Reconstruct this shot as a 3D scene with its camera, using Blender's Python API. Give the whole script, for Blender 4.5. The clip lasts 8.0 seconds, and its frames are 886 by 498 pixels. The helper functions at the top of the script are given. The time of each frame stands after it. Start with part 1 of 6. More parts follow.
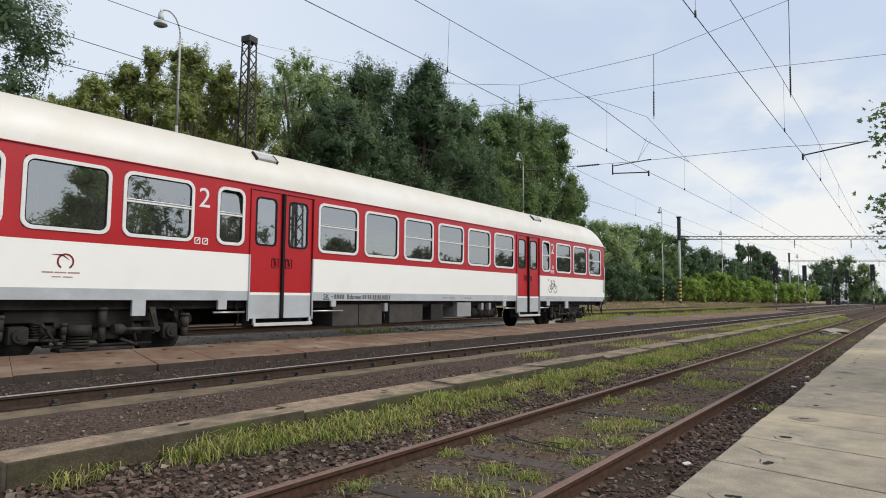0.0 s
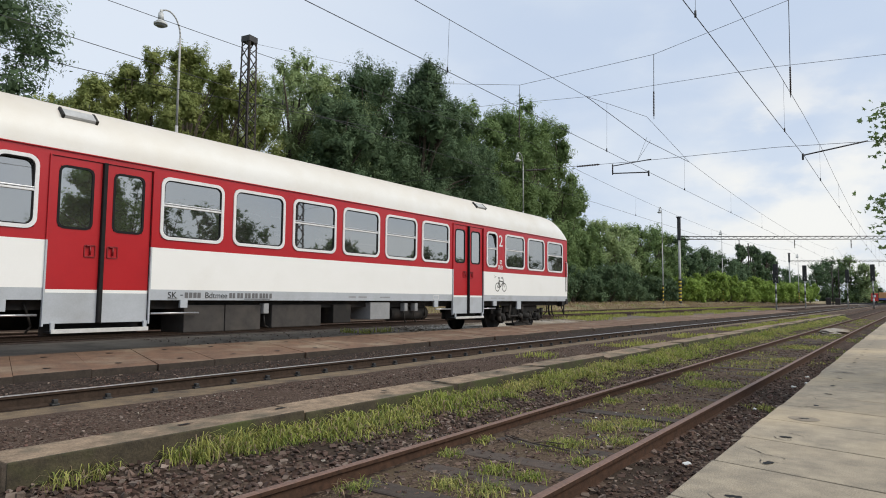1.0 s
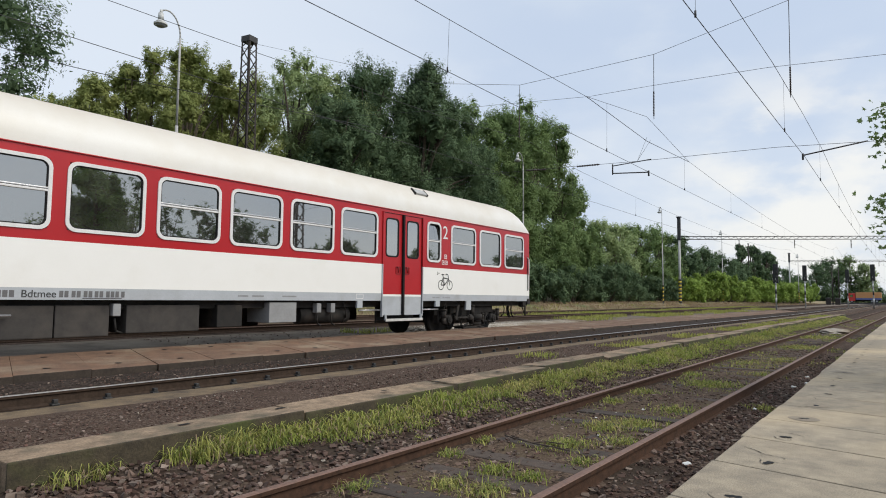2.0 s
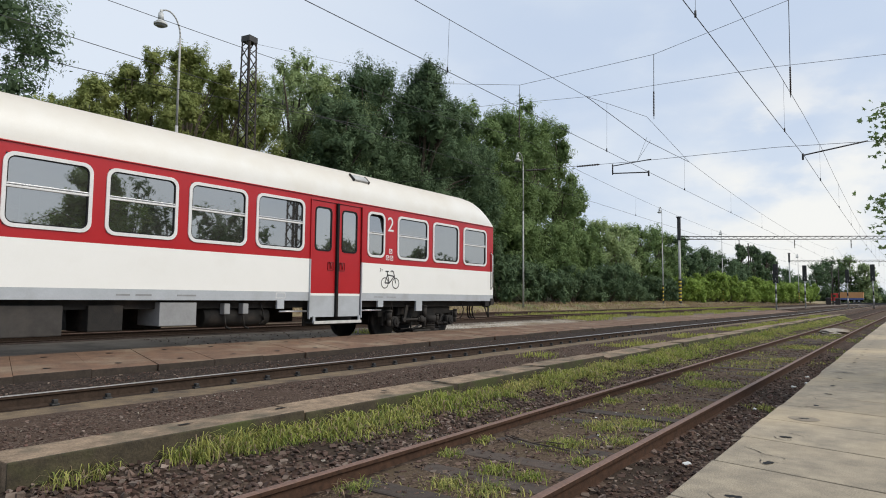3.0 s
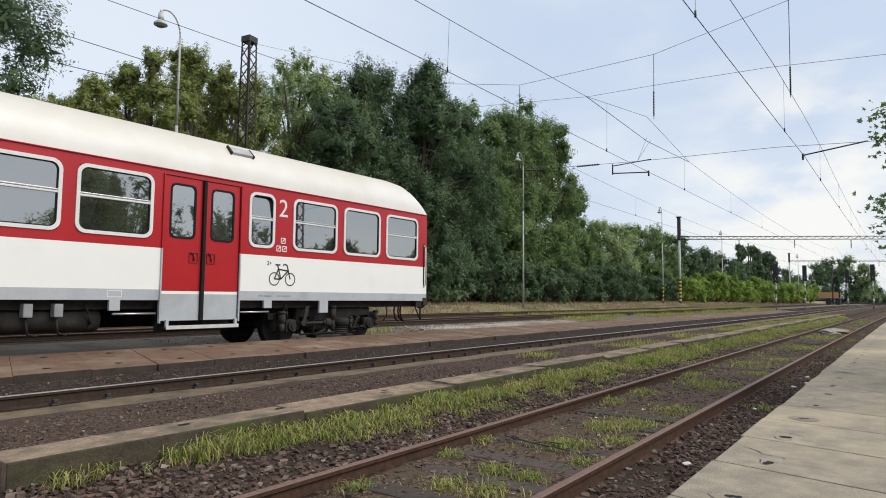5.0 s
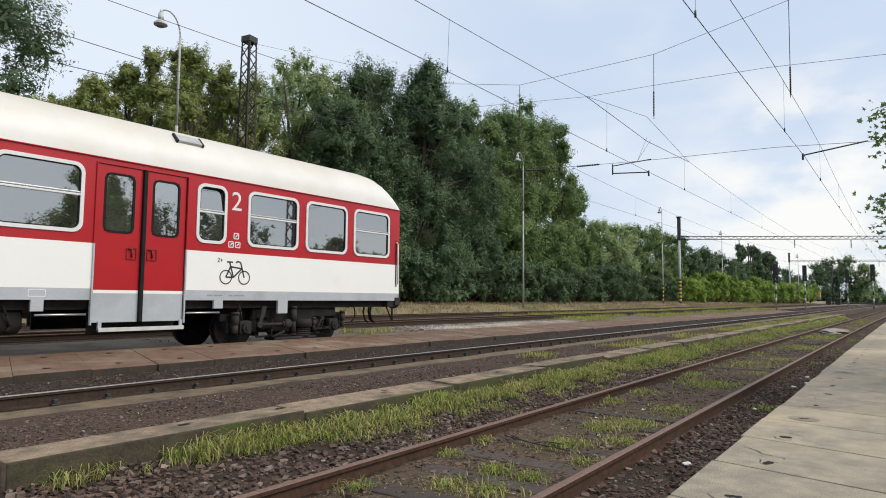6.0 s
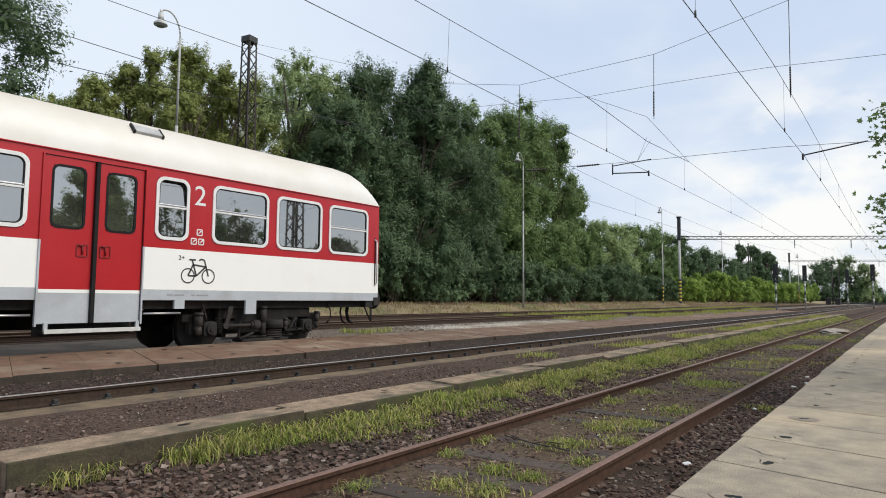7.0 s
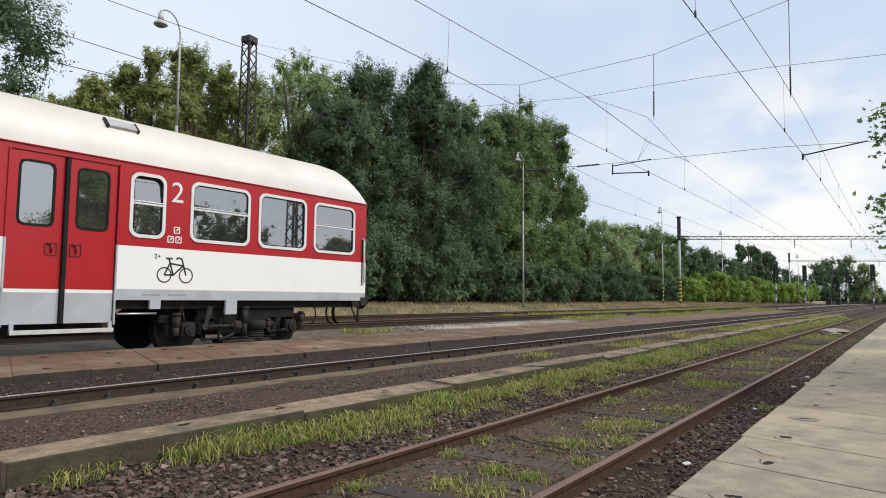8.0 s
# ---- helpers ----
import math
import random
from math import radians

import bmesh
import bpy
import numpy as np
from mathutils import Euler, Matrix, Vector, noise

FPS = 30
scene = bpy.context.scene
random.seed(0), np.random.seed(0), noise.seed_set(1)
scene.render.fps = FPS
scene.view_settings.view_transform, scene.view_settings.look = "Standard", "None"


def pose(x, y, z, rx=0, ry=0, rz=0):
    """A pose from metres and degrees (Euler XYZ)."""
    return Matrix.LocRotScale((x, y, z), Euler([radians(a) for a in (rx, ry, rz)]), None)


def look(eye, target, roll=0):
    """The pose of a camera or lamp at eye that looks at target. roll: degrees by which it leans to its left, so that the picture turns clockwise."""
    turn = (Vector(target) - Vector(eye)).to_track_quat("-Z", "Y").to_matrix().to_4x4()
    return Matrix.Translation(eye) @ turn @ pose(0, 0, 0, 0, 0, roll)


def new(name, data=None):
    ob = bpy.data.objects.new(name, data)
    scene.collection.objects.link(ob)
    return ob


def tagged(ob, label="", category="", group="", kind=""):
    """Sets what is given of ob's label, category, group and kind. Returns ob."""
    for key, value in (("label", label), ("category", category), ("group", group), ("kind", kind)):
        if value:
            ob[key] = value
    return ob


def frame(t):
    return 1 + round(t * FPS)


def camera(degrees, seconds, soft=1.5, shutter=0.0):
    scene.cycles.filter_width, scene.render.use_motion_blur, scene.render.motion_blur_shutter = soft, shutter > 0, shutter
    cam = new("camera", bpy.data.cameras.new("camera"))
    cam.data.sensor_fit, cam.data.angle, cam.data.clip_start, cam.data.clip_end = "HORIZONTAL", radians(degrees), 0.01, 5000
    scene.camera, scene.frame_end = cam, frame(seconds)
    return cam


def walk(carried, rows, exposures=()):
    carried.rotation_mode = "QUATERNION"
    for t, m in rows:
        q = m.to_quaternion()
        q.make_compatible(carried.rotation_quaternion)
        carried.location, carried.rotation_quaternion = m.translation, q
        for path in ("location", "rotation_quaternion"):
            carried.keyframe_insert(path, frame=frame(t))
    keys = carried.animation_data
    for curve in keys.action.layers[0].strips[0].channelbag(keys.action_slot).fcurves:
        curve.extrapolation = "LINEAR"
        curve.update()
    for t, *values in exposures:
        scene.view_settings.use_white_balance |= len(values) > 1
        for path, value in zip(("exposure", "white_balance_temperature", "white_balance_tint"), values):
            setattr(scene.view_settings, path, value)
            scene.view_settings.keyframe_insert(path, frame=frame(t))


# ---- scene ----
EYE = Vector((0.0, 0.0, 1.274))
YAW, PITCH, ROLL = radians(36.026), radians(4.40), 0.501
AIM = EYE + Vector((math.cos(YAW) * math.cos(PITCH), math.sin(YAW) * math.cos(PITCH), math.sin(PITCH))) * 10
cam = camera(69.517, 8.0, soft=1.0)
walk(cam, [(0.0, look(EYE, AIM, ROLL)), (8.0, look(EYE, AIM, ROLL))], exposures=[(0.0, -0.07), (3.8, -0.07), (6.0, 0.02), (8.0, 0.03)])

# ---- sky and light ----
SUN_AZ, SUN_EL = radians(-72), radians(44)      # azimuth counted from +X towards +Y
BREAK = (0.985, 0.105, 0.135)               # the bright break in the clouds


def make_sky():
    w = bpy.data.worlds.new("sky")
    scene.world = w
    w.use_nodes = True
    nt = w.node_tree
    nt.nodes.clear()
    out = nt.nodes.new("ShaderNodeOutputWorld")
    bg = nt.nodes.new("ShaderNodeBackground")
    sky = nt.nodes.new("ShaderNodeTexSky")
    sky.sky_type = "NISHITA"
    sky.sun_disc = False
    sky.sun_elevation = SUN_EL
    sky.sun_rotation = math.pi / 2 - SUN_AZ
    sky.dust_density = 2.0
    tc = nt.nodes.new("ShaderNodeTexCoord")
    way = tc.outputs["Generated"]

    def clouds(scale, detail, rough, stretch, lo, hi, shift):
        mp = nt.nodes.new("ShaderNodeMapping")
        mp.inputs["Scale"].default_value = (1.0, 1.0, stretch)
        mp.inputs["Location"].default_value = shift
        n = nt.nodes.new("ShaderNodeTexNoise")
        n.inputs["Scale"].default_value = scale
        n.inputs["Detail"].default_value = detail
        n.inputs["Roughness"].default_value = rough
        r = nt.nodes.new("ShaderNodeMapRange")
        r.interpolation_type = "SMOOTHSTEP"
        r.inputs["From Min"].default_value, r.inputs["From Max"].default_value = lo, hi
        nt.links.new(way, mp.inputs["Vector"])
        nt.links.new(mp.outputs["Vector"], n.inputs["Vector"])
        nt.links.new(n.outputs["Fac"], r.inputs["Value"])
        return r.outputs["Result"]

    def blend(fac, a, b):
        mx = nt.nodes.new("ShaderNodeMix")
        mx.data_type = "RGBA"
        for value, name in ((fac, "Factor"), (a, "A"), (b, "B")):
            if isinstance(value, tuple):
                mx.inputs[name].default_value = (*value, 1)
            elif isinstance(value, float):
                mx.inputs[name].default_value = value
            else:
                nt.links.new(value, mx.inputs[name])
        return mx.outputs["Result"]

    def toward(direction, lo, hi):
        dot = nt.nodes.new("ShaderNodeVectorMath")
        dot.operation = "DOT_PRODUCT"
        dot.inputs[1].default_value = direction
        nt.links.new(way, dot.inputs[0])
        r = nt.nodes.new("ShaderNodeMapRange")
        r.interpolation_type = "SMOOTHSTEP"
        r.inputs["From Min"].default_value, r.inputs["From Max"].default_value = lo, hi
        nt.links.new(dot.outputs["Value"], r.inputs["Value"])
        return r.outputs["Result"]

    # a thin grey-blue veil, paler to one side, paler broad banks, and a bright break in the cloud low over the line
    col = blend(clouds(2.2, 4, 0.5, 2.2, 0.36, 0.64, (0.3, 0.1, 0.0)), (6.2, 7.25, 8.95), (7.3, 8.15, 9.35))
    col = blend(clouds(4.0, 7, 0.52, 2.4, 0.50, 0.86, (1.7, 0.4, 0.2)), col, (8.6, 9.1, 9.7))
    col = blend(toward((0.30, 0.92, 0.25), 0.72, 1.0), col, (8.1, 8.85, 9.9))
    puff = clouds(7.0, 6, 0.55, 2.0, 0.38, 0.64, (0.2, 2.1, 0.6))
    lit = nt.nodes.new("ShaderNodeMath")
    lit.operation = "MULTIPLY"
    nt.links.new(toward(BREAK, 0.974, 1.0), lit.inputs[0])
    nt.links.new(puff, lit.inputs[1])
    col = blend(lit.outputs[0], col, (10.0, 9.95, 9.65))
    col = blend(0.88, sky.outputs["Color"], col)
    nt.links.new(col, bg.inputs["Color"])
    bg.inputs["Strength"].default_value = 0.105
    nt.links.new(bg.outputs["Background"], out.inputs["Surface"])
    sun = bpy.data.lights.new("sun", "SUN")
    sun.energy, sun.angle, sun.color = 2.6, radians(40), (1.0, 0.93, 0.82)
    ob = new("sun", sun)
    d = Vector((math.cos(SUN_EL) * math.cos(SUN_AZ), math.cos(SUN_EL) * math.sin(SUN_AZ), math.sin(SUN_EL)))
    ob.matrix_world = look(d * 100, (0, 0, 0))


make_sky()
scene.view_settings.exposure = 0.0

# ---- materials ----


def mat(name, c1, c2=None, scale=6.0, rough=0.8, metal=0.0, bump=0.0, bscale=60.0, c3=None, s3=1.2, m3=0.55, spec=0.5, random_tint=0.0, island=0.0, dist=0.01, grain=45.0, gstr=0.06):
    """Two scales of noise between colours, a broad stain colour, and a fine relief."""
    m = bpy.data.materials.new(name)
    m.use_nodes = True
    nt = m.node_tree
    b = nt.nodes["Principled BSDF"]
    b.inputs["Roughness"].default_value = rough
    b.inputs["Metallic"].default_value = metal
    b.inputs["Specular IOR Level"].default_value = spec
    c2 = c2 or tuple(x * 0.8 for x in c1)
    tc = nt.nodes.new("ShaderNodeTexCoord")
    src = tc.outputs["Object"]
    n = nt.nodes.new("ShaderNodeTexNoise")
    n.inputs["Scale"].default_value = scale
    n.inputs["Detail"].default_value = 8
    n.inputs["Roughness"].default_value = 0.65
    nt.links.new(src, n.inputs["Vector"])
    r = nt.nodes.new("ShaderNodeValToRGB")
    r.color_ramp.elements[0].position, r.color_ramp.elements[1].position = 0.35, 0.65
    r.color_ramp.elements[0].color, r.color_ramp.elements[1].color = (*c1, 1), (*c2, 1)
    nt.links.new(n.outputs["Fac"], r.inputs["Fac"])
    col = r.outputs["Color"]
    if c3:
        n3 = nt.nodes.new("ShaderNodeTexNoise")
        n3.inputs["Scale"].default_value = s3
        n3.inputs["Detail"].default_value = 5
        nt.links.new(src, n3.inputs["Vector"])
        r3 = nt.nodes.new("ShaderNodeValToRGB")
        r3.color_ramp.elements[0].position, r3.color_ramp.elements[1].position = m3 - 0.08, m3 + 0.14
        nt.links.new(n3.outputs["Fac"], r3.inputs["Fac"])
        mx = nt.nodes.new("ShaderNodeMix")
        mx.data_type = "RGBA"
        nt.links.new(r3.outputs["Color"], mx.inputs["Factor"])
        nt.links.new(col, mx.inputs["A"])
        mx.inputs["B"].default_value = (*c3, 1)
        col = mx.outputs["Result"]
    # fine grain over the broad tones
    ng = nt.nodes.new("ShaderNodeTexNoise")
    ng.inputs["Scale"].default_value = grain
    ng.inputs["Detail"].default_value = 4
    ng.inputs["Roughness"].default_value = 0.75
    nt.links.new(src, ng.inputs["Vector"])
    mg = nt.nodes.new("ShaderNodeMapRange")
    mg.inputs["From Min"].default_value, mg.inputs["From Max"].default_value = 0.3, 0.7
    mg.inputs["To Min"].default_value, mg.inputs["To Max"].default_value = 1 - gstr, 1 + gstr
    nt.links.new(ng.outputs["Fac"], mg.inputs["Value"])
    hg = nt.nodes.new("ShaderNodeHueSaturation")
    nt.links.new(mg.outputs["Result"], hg.inputs["Value"])
    nt.links.new(col, hg.inputs["Color"])
    col = hg.outputs["Color"]
    if random_tint or island:
        hs = nt.nodes.new("ShaderNodeHueSaturation")
        mr = nt.nodes.new("ShaderNodeMapRange")
        a = random_tint or island
        mr.inputs["To Min"].default_value, mr.inputs["To Max"].default_value = 1 - a, 1 + a
        if random_tint:
            oi = nt.nodes.new("ShaderNodeObjectInfo")
            nt.links.new(oi.outputs["Random"], mr.inputs["Value"])
        else:
            ge = nt.nodes.new("ShaderNodeNewGeometry")
            nt.links.new(ge.outputs["Random Per Island"], mr.inputs["Value"])
        nt.links.new(mr.outputs["Result"], hs.inputs["Value"])
        nt.links.new(col, hs.inputs["Color"])
        col = hs.outputs["Color"]
    nt.links.new(col, b.inputs["Base Color"])
    if bump:
        nb = nt.nodes.new("ShaderNodeTexNoise")
        nb.inputs["Scale"].default_value = bscale
        nb.inputs["Detail"].default_value = 6
        nt.links.new(src, nb.inputs["Vector"])
        bp = nt.nodes.new("ShaderNodeBump")
        bp.inputs["Strength"].default_value = bump
        bp.inputs["Distance"].default_value = dist
        nt.links.new(nb.outputs["Fac"], bp.inputs["Height"])
        nt.links.new(bp.outputs["Normal"], b.inputs["Normal"])
    return m


def pebbles(name, cols, scale, rough=0.9, bump=0.6, dist=0.03, c3=None, s3=0.8, m3=0.55):
    """Loose stones seen as a surface: cells of several colours with relief."""
    m = bpy.data.materials.new(name)
    m.use_nodes = True
    nt = m.node_tree
    b = nt.nodes["Principled BSDF"]
    b.inputs["Roughness"].default_value = rough
    b.inputs["Specular IOR Level"].default_value = 0.1
    tc = nt.nodes.new("ShaderNodeTexCoord")
    v = nt.nodes.new("ShaderNodeTexVoronoi")
    v.inputs["Scale"].default_value = scale
    nt.links.new(tc.outputs["Object"], v.inputs["Vector"])
    sep = nt.nodes.new("ShaderNodeSeparateColor")
    nt.links.new(v.outputs["Color"], sep.inputs["Color"])
    r = nt.nodes.new("ShaderNodeValToRGB")
    r.color_ramp.elements[0].color = (*cols[0], 1)
    r.color_ramp.elements[1].color = (*cols[-1], 1)
    for i, c in enumerate(cols[1:-1]):
        e = r.color_ramp.elements.new((i + 1) / (len(cols) - 1))
        e.color = (*c, 1)
    nt.links.new(sep.outputs["Red"], r.inputs["Fac"])
    col = r.outputs["Color"]
    if c3:
        n3 = nt.nodes.new("ShaderNodeTexNoise")
        n3.inputs["Scale"].default_value = s3
        n3.inputs["Detail"].default_value = 7
        nt.links.new(tc.outputs["Object"], n3.inputs["Vector"])
        r3 = nt.nodes.new("ShaderNodeValToRGB")
        r3.color_ramp.elements[0].position, r3.color_ramp.elements[1].position = m3 - 0.08, m3 + 0.12
        nt.links.new(n3.outputs["Fac"], r3.inputs["Fac"])
        mx = nt.nodes.new("ShaderNodeMix")
        mx.data_type = "RGBA"
        nt.links.new(r3.outputs["Color"], mx.inputs["Factor"])
        nt.links.new(col, mx.inputs["A"])
        mx.inputs["B"].default_value = (*c3, 1)
        col = mx.outputs["Result"]
    nt.links.new(col, b.inputs["Base Color"])
    bp = nt.nodes.new("ShaderNodeBump")
    bp.inputs["Strength"].default_value = bump
    bp.inputs["Distance"].default_value = dist
    bp.invert = True
    nt.links.new(v.outputs["Distance"], bp.inputs["Height"])
    nt.links.new(bp.outputs["Normal"], b.inputs["Normal"])
    return m


def leaf_mat(name, c1, c2, trans=0.3):
    """Foliage: tint per leaf and per tree, some light passes through."""
    m = mat(name, c1, c2, scale=0.6, rough=0.7, island=0.12, spec=0.15)
    nt = m.node_tree
    b = nt.nodes["Principled BSDF"]
    tr = nt.nodes.new("ShaderNodeBsdfTranslucent")
    mx = nt.nodes.new("ShaderNodeMixShader")
    mx.inputs["Fac"].default_value = trans
    src = b.inputs["Base Color"].links[0].from_socket
    nt.links.new(src, tr.inputs["Color"])
    nt.links.new(b.outputs["BSDF"], mx.inputs[1])
    nt.links.new(tr.outputs["BSDF"], mx.inputs[2])
    nt.links.new(mx.outputs["Shader"], nt.nodes["Material Output"].inputs["Surface"])
    return m


def glass_mat(name, tint, gloss):
    """Tinted coach glass: mirrors part of the light, lets a dim part through."""
    m = bpy.data.materials.new(name)
    m.use_nodes = True
    nt = m.node_tree
    nt.nodes.clear()
    out = nt.nodes.new("ShaderNodeOutputMaterial")
    g = nt.nodes.new("ShaderNodeBsdfGlossy")
    g.inputs["Roughness"].default_value = 0.02
    g.inputs["Color"].default_value = (0.96, 0.95, 0.90, 1)
    t = nt.nodes.new("ShaderNodeBsdfTransparent")
    t.inputs["Color"].default_value = (*tint, 1)
    mx = nt.nodes.new("ShaderNodeMixShader")
    mx.inputs["Fac"].default_value = gloss
    nt.links.new(t.outputs["BSDF"], mx.inputs[1])
    nt.links.new(g.outputs["BSDF"], mx.inputs[2])
    film = nt.nodes.new("ShaderNodeBsdfDiffuse")      # a thin film of dust, thicker in places
    film.inputs["Color"].default_value = (0.42, 0.41, 0.38, 1)
    tc = nt.nodes.new("ShaderNodeTexCoord")
    n = nt.nodes.new("ShaderNodeTexNoise")
    n.inputs["Scale"].default_value = 1.6
    n.inputs["Detail"].default_value = 5
    r = nt.nodes.new("ShaderNodeMapRange")
    r.inputs["From Min"].default_value, r.inputs["From Max"].default_value = 0.3, 0.75
    r.inputs["To Min"].default_value, r.inputs["To Max"].default_value = 0.02, 0.10
    nt.links.new(tc.outputs["Object"], n.inputs["Vector"])
    nt.links.new(n.outputs["Fac"], r.inputs["Value"])
    dusty = nt.nodes.new("ShaderNodeMixShader")
    nt.links.new(r.outputs["Result"], dusty.inputs["Fac"])
    nt.links.new(mx.outputs["Shader"], dusty.inputs[1])
    nt.links.new(film.outputs["BSDF"], dusty.inputs[2])
    nt.links.new(dusty.outputs["Shader"], out.inputs["Surface"])
    return m


M = {}
M["ballast"] = pebbles("brown_ballast", [(0.021, 0.014, 0.011), (0.053, 0.033, 0.025), (0.084, 0.056, 0.042), (0.132, 0.099, 0.077)], 22, c3=(0.044, 0.033, 0.025), s3=1.3, m3=0.52)
M["trackbed"] = pebbles("brown_trackbed_gravel", [(0.026, 0.018, 0.012), (0.052, 0.036, 0.025), (0.08, 0.058, 0.041), (0.13, 0.1, 0.075)], 24, dist=0.02, c3=(0.09, 0.068, 0.05), s3=0.9, m3=0.52)
M["dirt"] = pebbles("oily_dirt", [(0.035, 0.024, 0.017), (0.085, 0.058, 0.041), (0.16, 0.115, 0.082)], 46, dist=0.012, c3=(0.095, 0.07, 0.045), s3=2.5, m3=0.54)
M["soil"] = mat("trodden_dark_brown_soil", (0.09, 0.069, 0.052), (0.05, 0.039, 0.03), 4, 0.95, bump=0.15, bscale=50, c3=(0.11, 0.09, 0.066), s3=1.3, m3=0.58, grain=60, gstr=0.3)
M["sandy"] = mat("sandy_brown_soil", (0.136, 0.106, 0.076), (0.076, 0.060, 0.044), 3, 0.95, bump=0.25, bscale=45, c3=(0.168, 0.136, 0.100), s3=0.8, m3=0.55, grain=40, gstr=0.3)
M["gravel"] = pebbles("reddish_gravel", [(0.022, 0.015, 0.011), (0.058, 0.037, 0.028), (0.091, 0.061, 0.046), (0.172, 0.133, 0.105)], 68, dist=0.016, c3=(0.076, 0.052, 0.038), s3=1.1, m3=0.6)
M["oilgravel"] = pebbles("oily_dark_gravel", [(0.015, 0.012, 0.010), (0.038, 0.029, 0.024), (0.064, 0.049, 0.041)], 40, dist=0.012)
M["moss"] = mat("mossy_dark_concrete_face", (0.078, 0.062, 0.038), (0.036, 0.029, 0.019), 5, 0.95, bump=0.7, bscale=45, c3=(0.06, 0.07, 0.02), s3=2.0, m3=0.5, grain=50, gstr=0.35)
# slab fronts: dirt, plus shade put into the colour against the frontal sun
M["slabface"] = mat("dirty_shaded_slab_edge", (0.056, 0.042, 0.032), (0.034, 0.026, 0.020), 8, 0.95, bump=0.4, bscale=50, gstr=0.3)
M["stain"] = mat("damp_dark_concrete_stain", (0.30, 0.25, 0.185), (0.22, 0.185, 0.138), 6, 0.9, bump=0.4, bscale=70, grain=70, gstr=0.3)
M["dust"] = mat("trodden_sandy_dust", (0.204, 0.149, 0.085), (0.115, 0.083, 0.051), 5, 0.95, bump=0.6, bscale=90, c3=(0.064, 0.047, 0.034), s3=2.2, m3=0.56, grain=60, gstr=0.35)
M["pale"] = pebbles("pale_grey_gravel", [(0.22, 0.195, 0.155), (0.38, 0.345, 0.295), (0.50, 0.465, 0.415)], 30, dist=0.015, c3=(0.19, 0.15, 0.105), s3=0.25, m3=0.5)
M["turf"] = mat("rough_turf", (0.10, 0.14, 0.035), (0.19, 0.17, 0.07), 3, 0.95, bump=0.8, bscale=20, c3=(0.15, 0.115, 0.07), s3=0.35, m3=0.55, dist=0.05)
M["soilturf"] = mat("bare_soil_with_thin_turf", (0.10, 0.085, 0.05), (0.085, 0.095, 0.035), 1.2, 0.95, bump=0.4, bscale=25, c3=(0.13, 0.105, 0.065), s3=0.5, m3=0.52)
M["drysoil"] = mat("dry_grass_ground", (0.29, 0.22, 0.135), (0.19, 0.155, 0.08), 2, 0.95, bump=0.6, bscale=18, c3=(0.10, 0.12, 0.04), s3=0.2, dist=0.05)
M["concrete"] = mat("weathered_concrete", (0.36, 0.303, 0.22), (0.228, 0.195, 0.147), 4.5, 0.9, bump=0.7, bscale=80, c3=(0.47, 0.375, 0.245), s3=0.5, m3=0.54, random_tint=0.09, grain=110, gstr=0.32)
M["kerb"] = mat("mossy_kerb_concrete", (0.317, 0.231, 0.151), (0.167, 0.119, 0.077), 8, 0.92, bump=0.6, bscale=60, c3=(0.088, 0.075, 0.048), s3=2.6, m3=0.55, random_tint=0.08, grain=55, gstr=0.35)
M["slab"] = mat("brown_stained_slab", (0.185, 0.106, 0.063), (0.110, 0.065, 0.041), 4, 0.9, bump=0.4, bscale=60, c3=(0.246, 0.189, 0.128), s3=1.1, m3=0.6, random_tint=0.1, grain=40, gstr=0.35)
M["rust"] = mat("rusty_rail_steel", (0.085, 0.047, 0.031), (0.046, 0.028, 0.02), 20, 0.85, metal=0.0, spec=0.15, bump=0.3, bscale=120)
M["railtop"] = mat("worn_brown_rail_head", (0.20, 0.118, 0.087), (0.13, 0.078, 0.058), 25, 0.6, metal=0.0, spec=0.35)
M["shine"] = mat("polished_rail_head", (0.60, 0.57, 0.53), (0.45, 0.43, 0.40), 25, 0.38, metal=1.0)
M["railside"] = mat("dark_greasy_rail_steel", (0.06, 0.041, 0.03), (0.034, 0.024, 0.018), 18, 0.85, bump=0.2, spec=0.12)
M["sleeper"] = mat("old_oak_sleeper", (0.075, 0.055, 0.042), (0.04, 0.03, 0.024), 9, 0.95, bump=0.7, bscale=40, random_tint=0.2)
M["white"] = mat("white_coach_paint", (0.88, 0.88, 0.85), (0.86, 0.86, 0.825), 1.5, 0.32, c3=(0.80, 0.79, 0.74), s3=0.7, m3=0.64, gstr=0.012)
M["roof"] = mat("dirty_white_roof_paint", (0.76, 0.75, 0.71), (0.72, 0.70, 0.645), 1.2, 0.45, c3=(0.70, 0.67, 0.60), s3=0.6, m3=0.6, gstr=0.02)


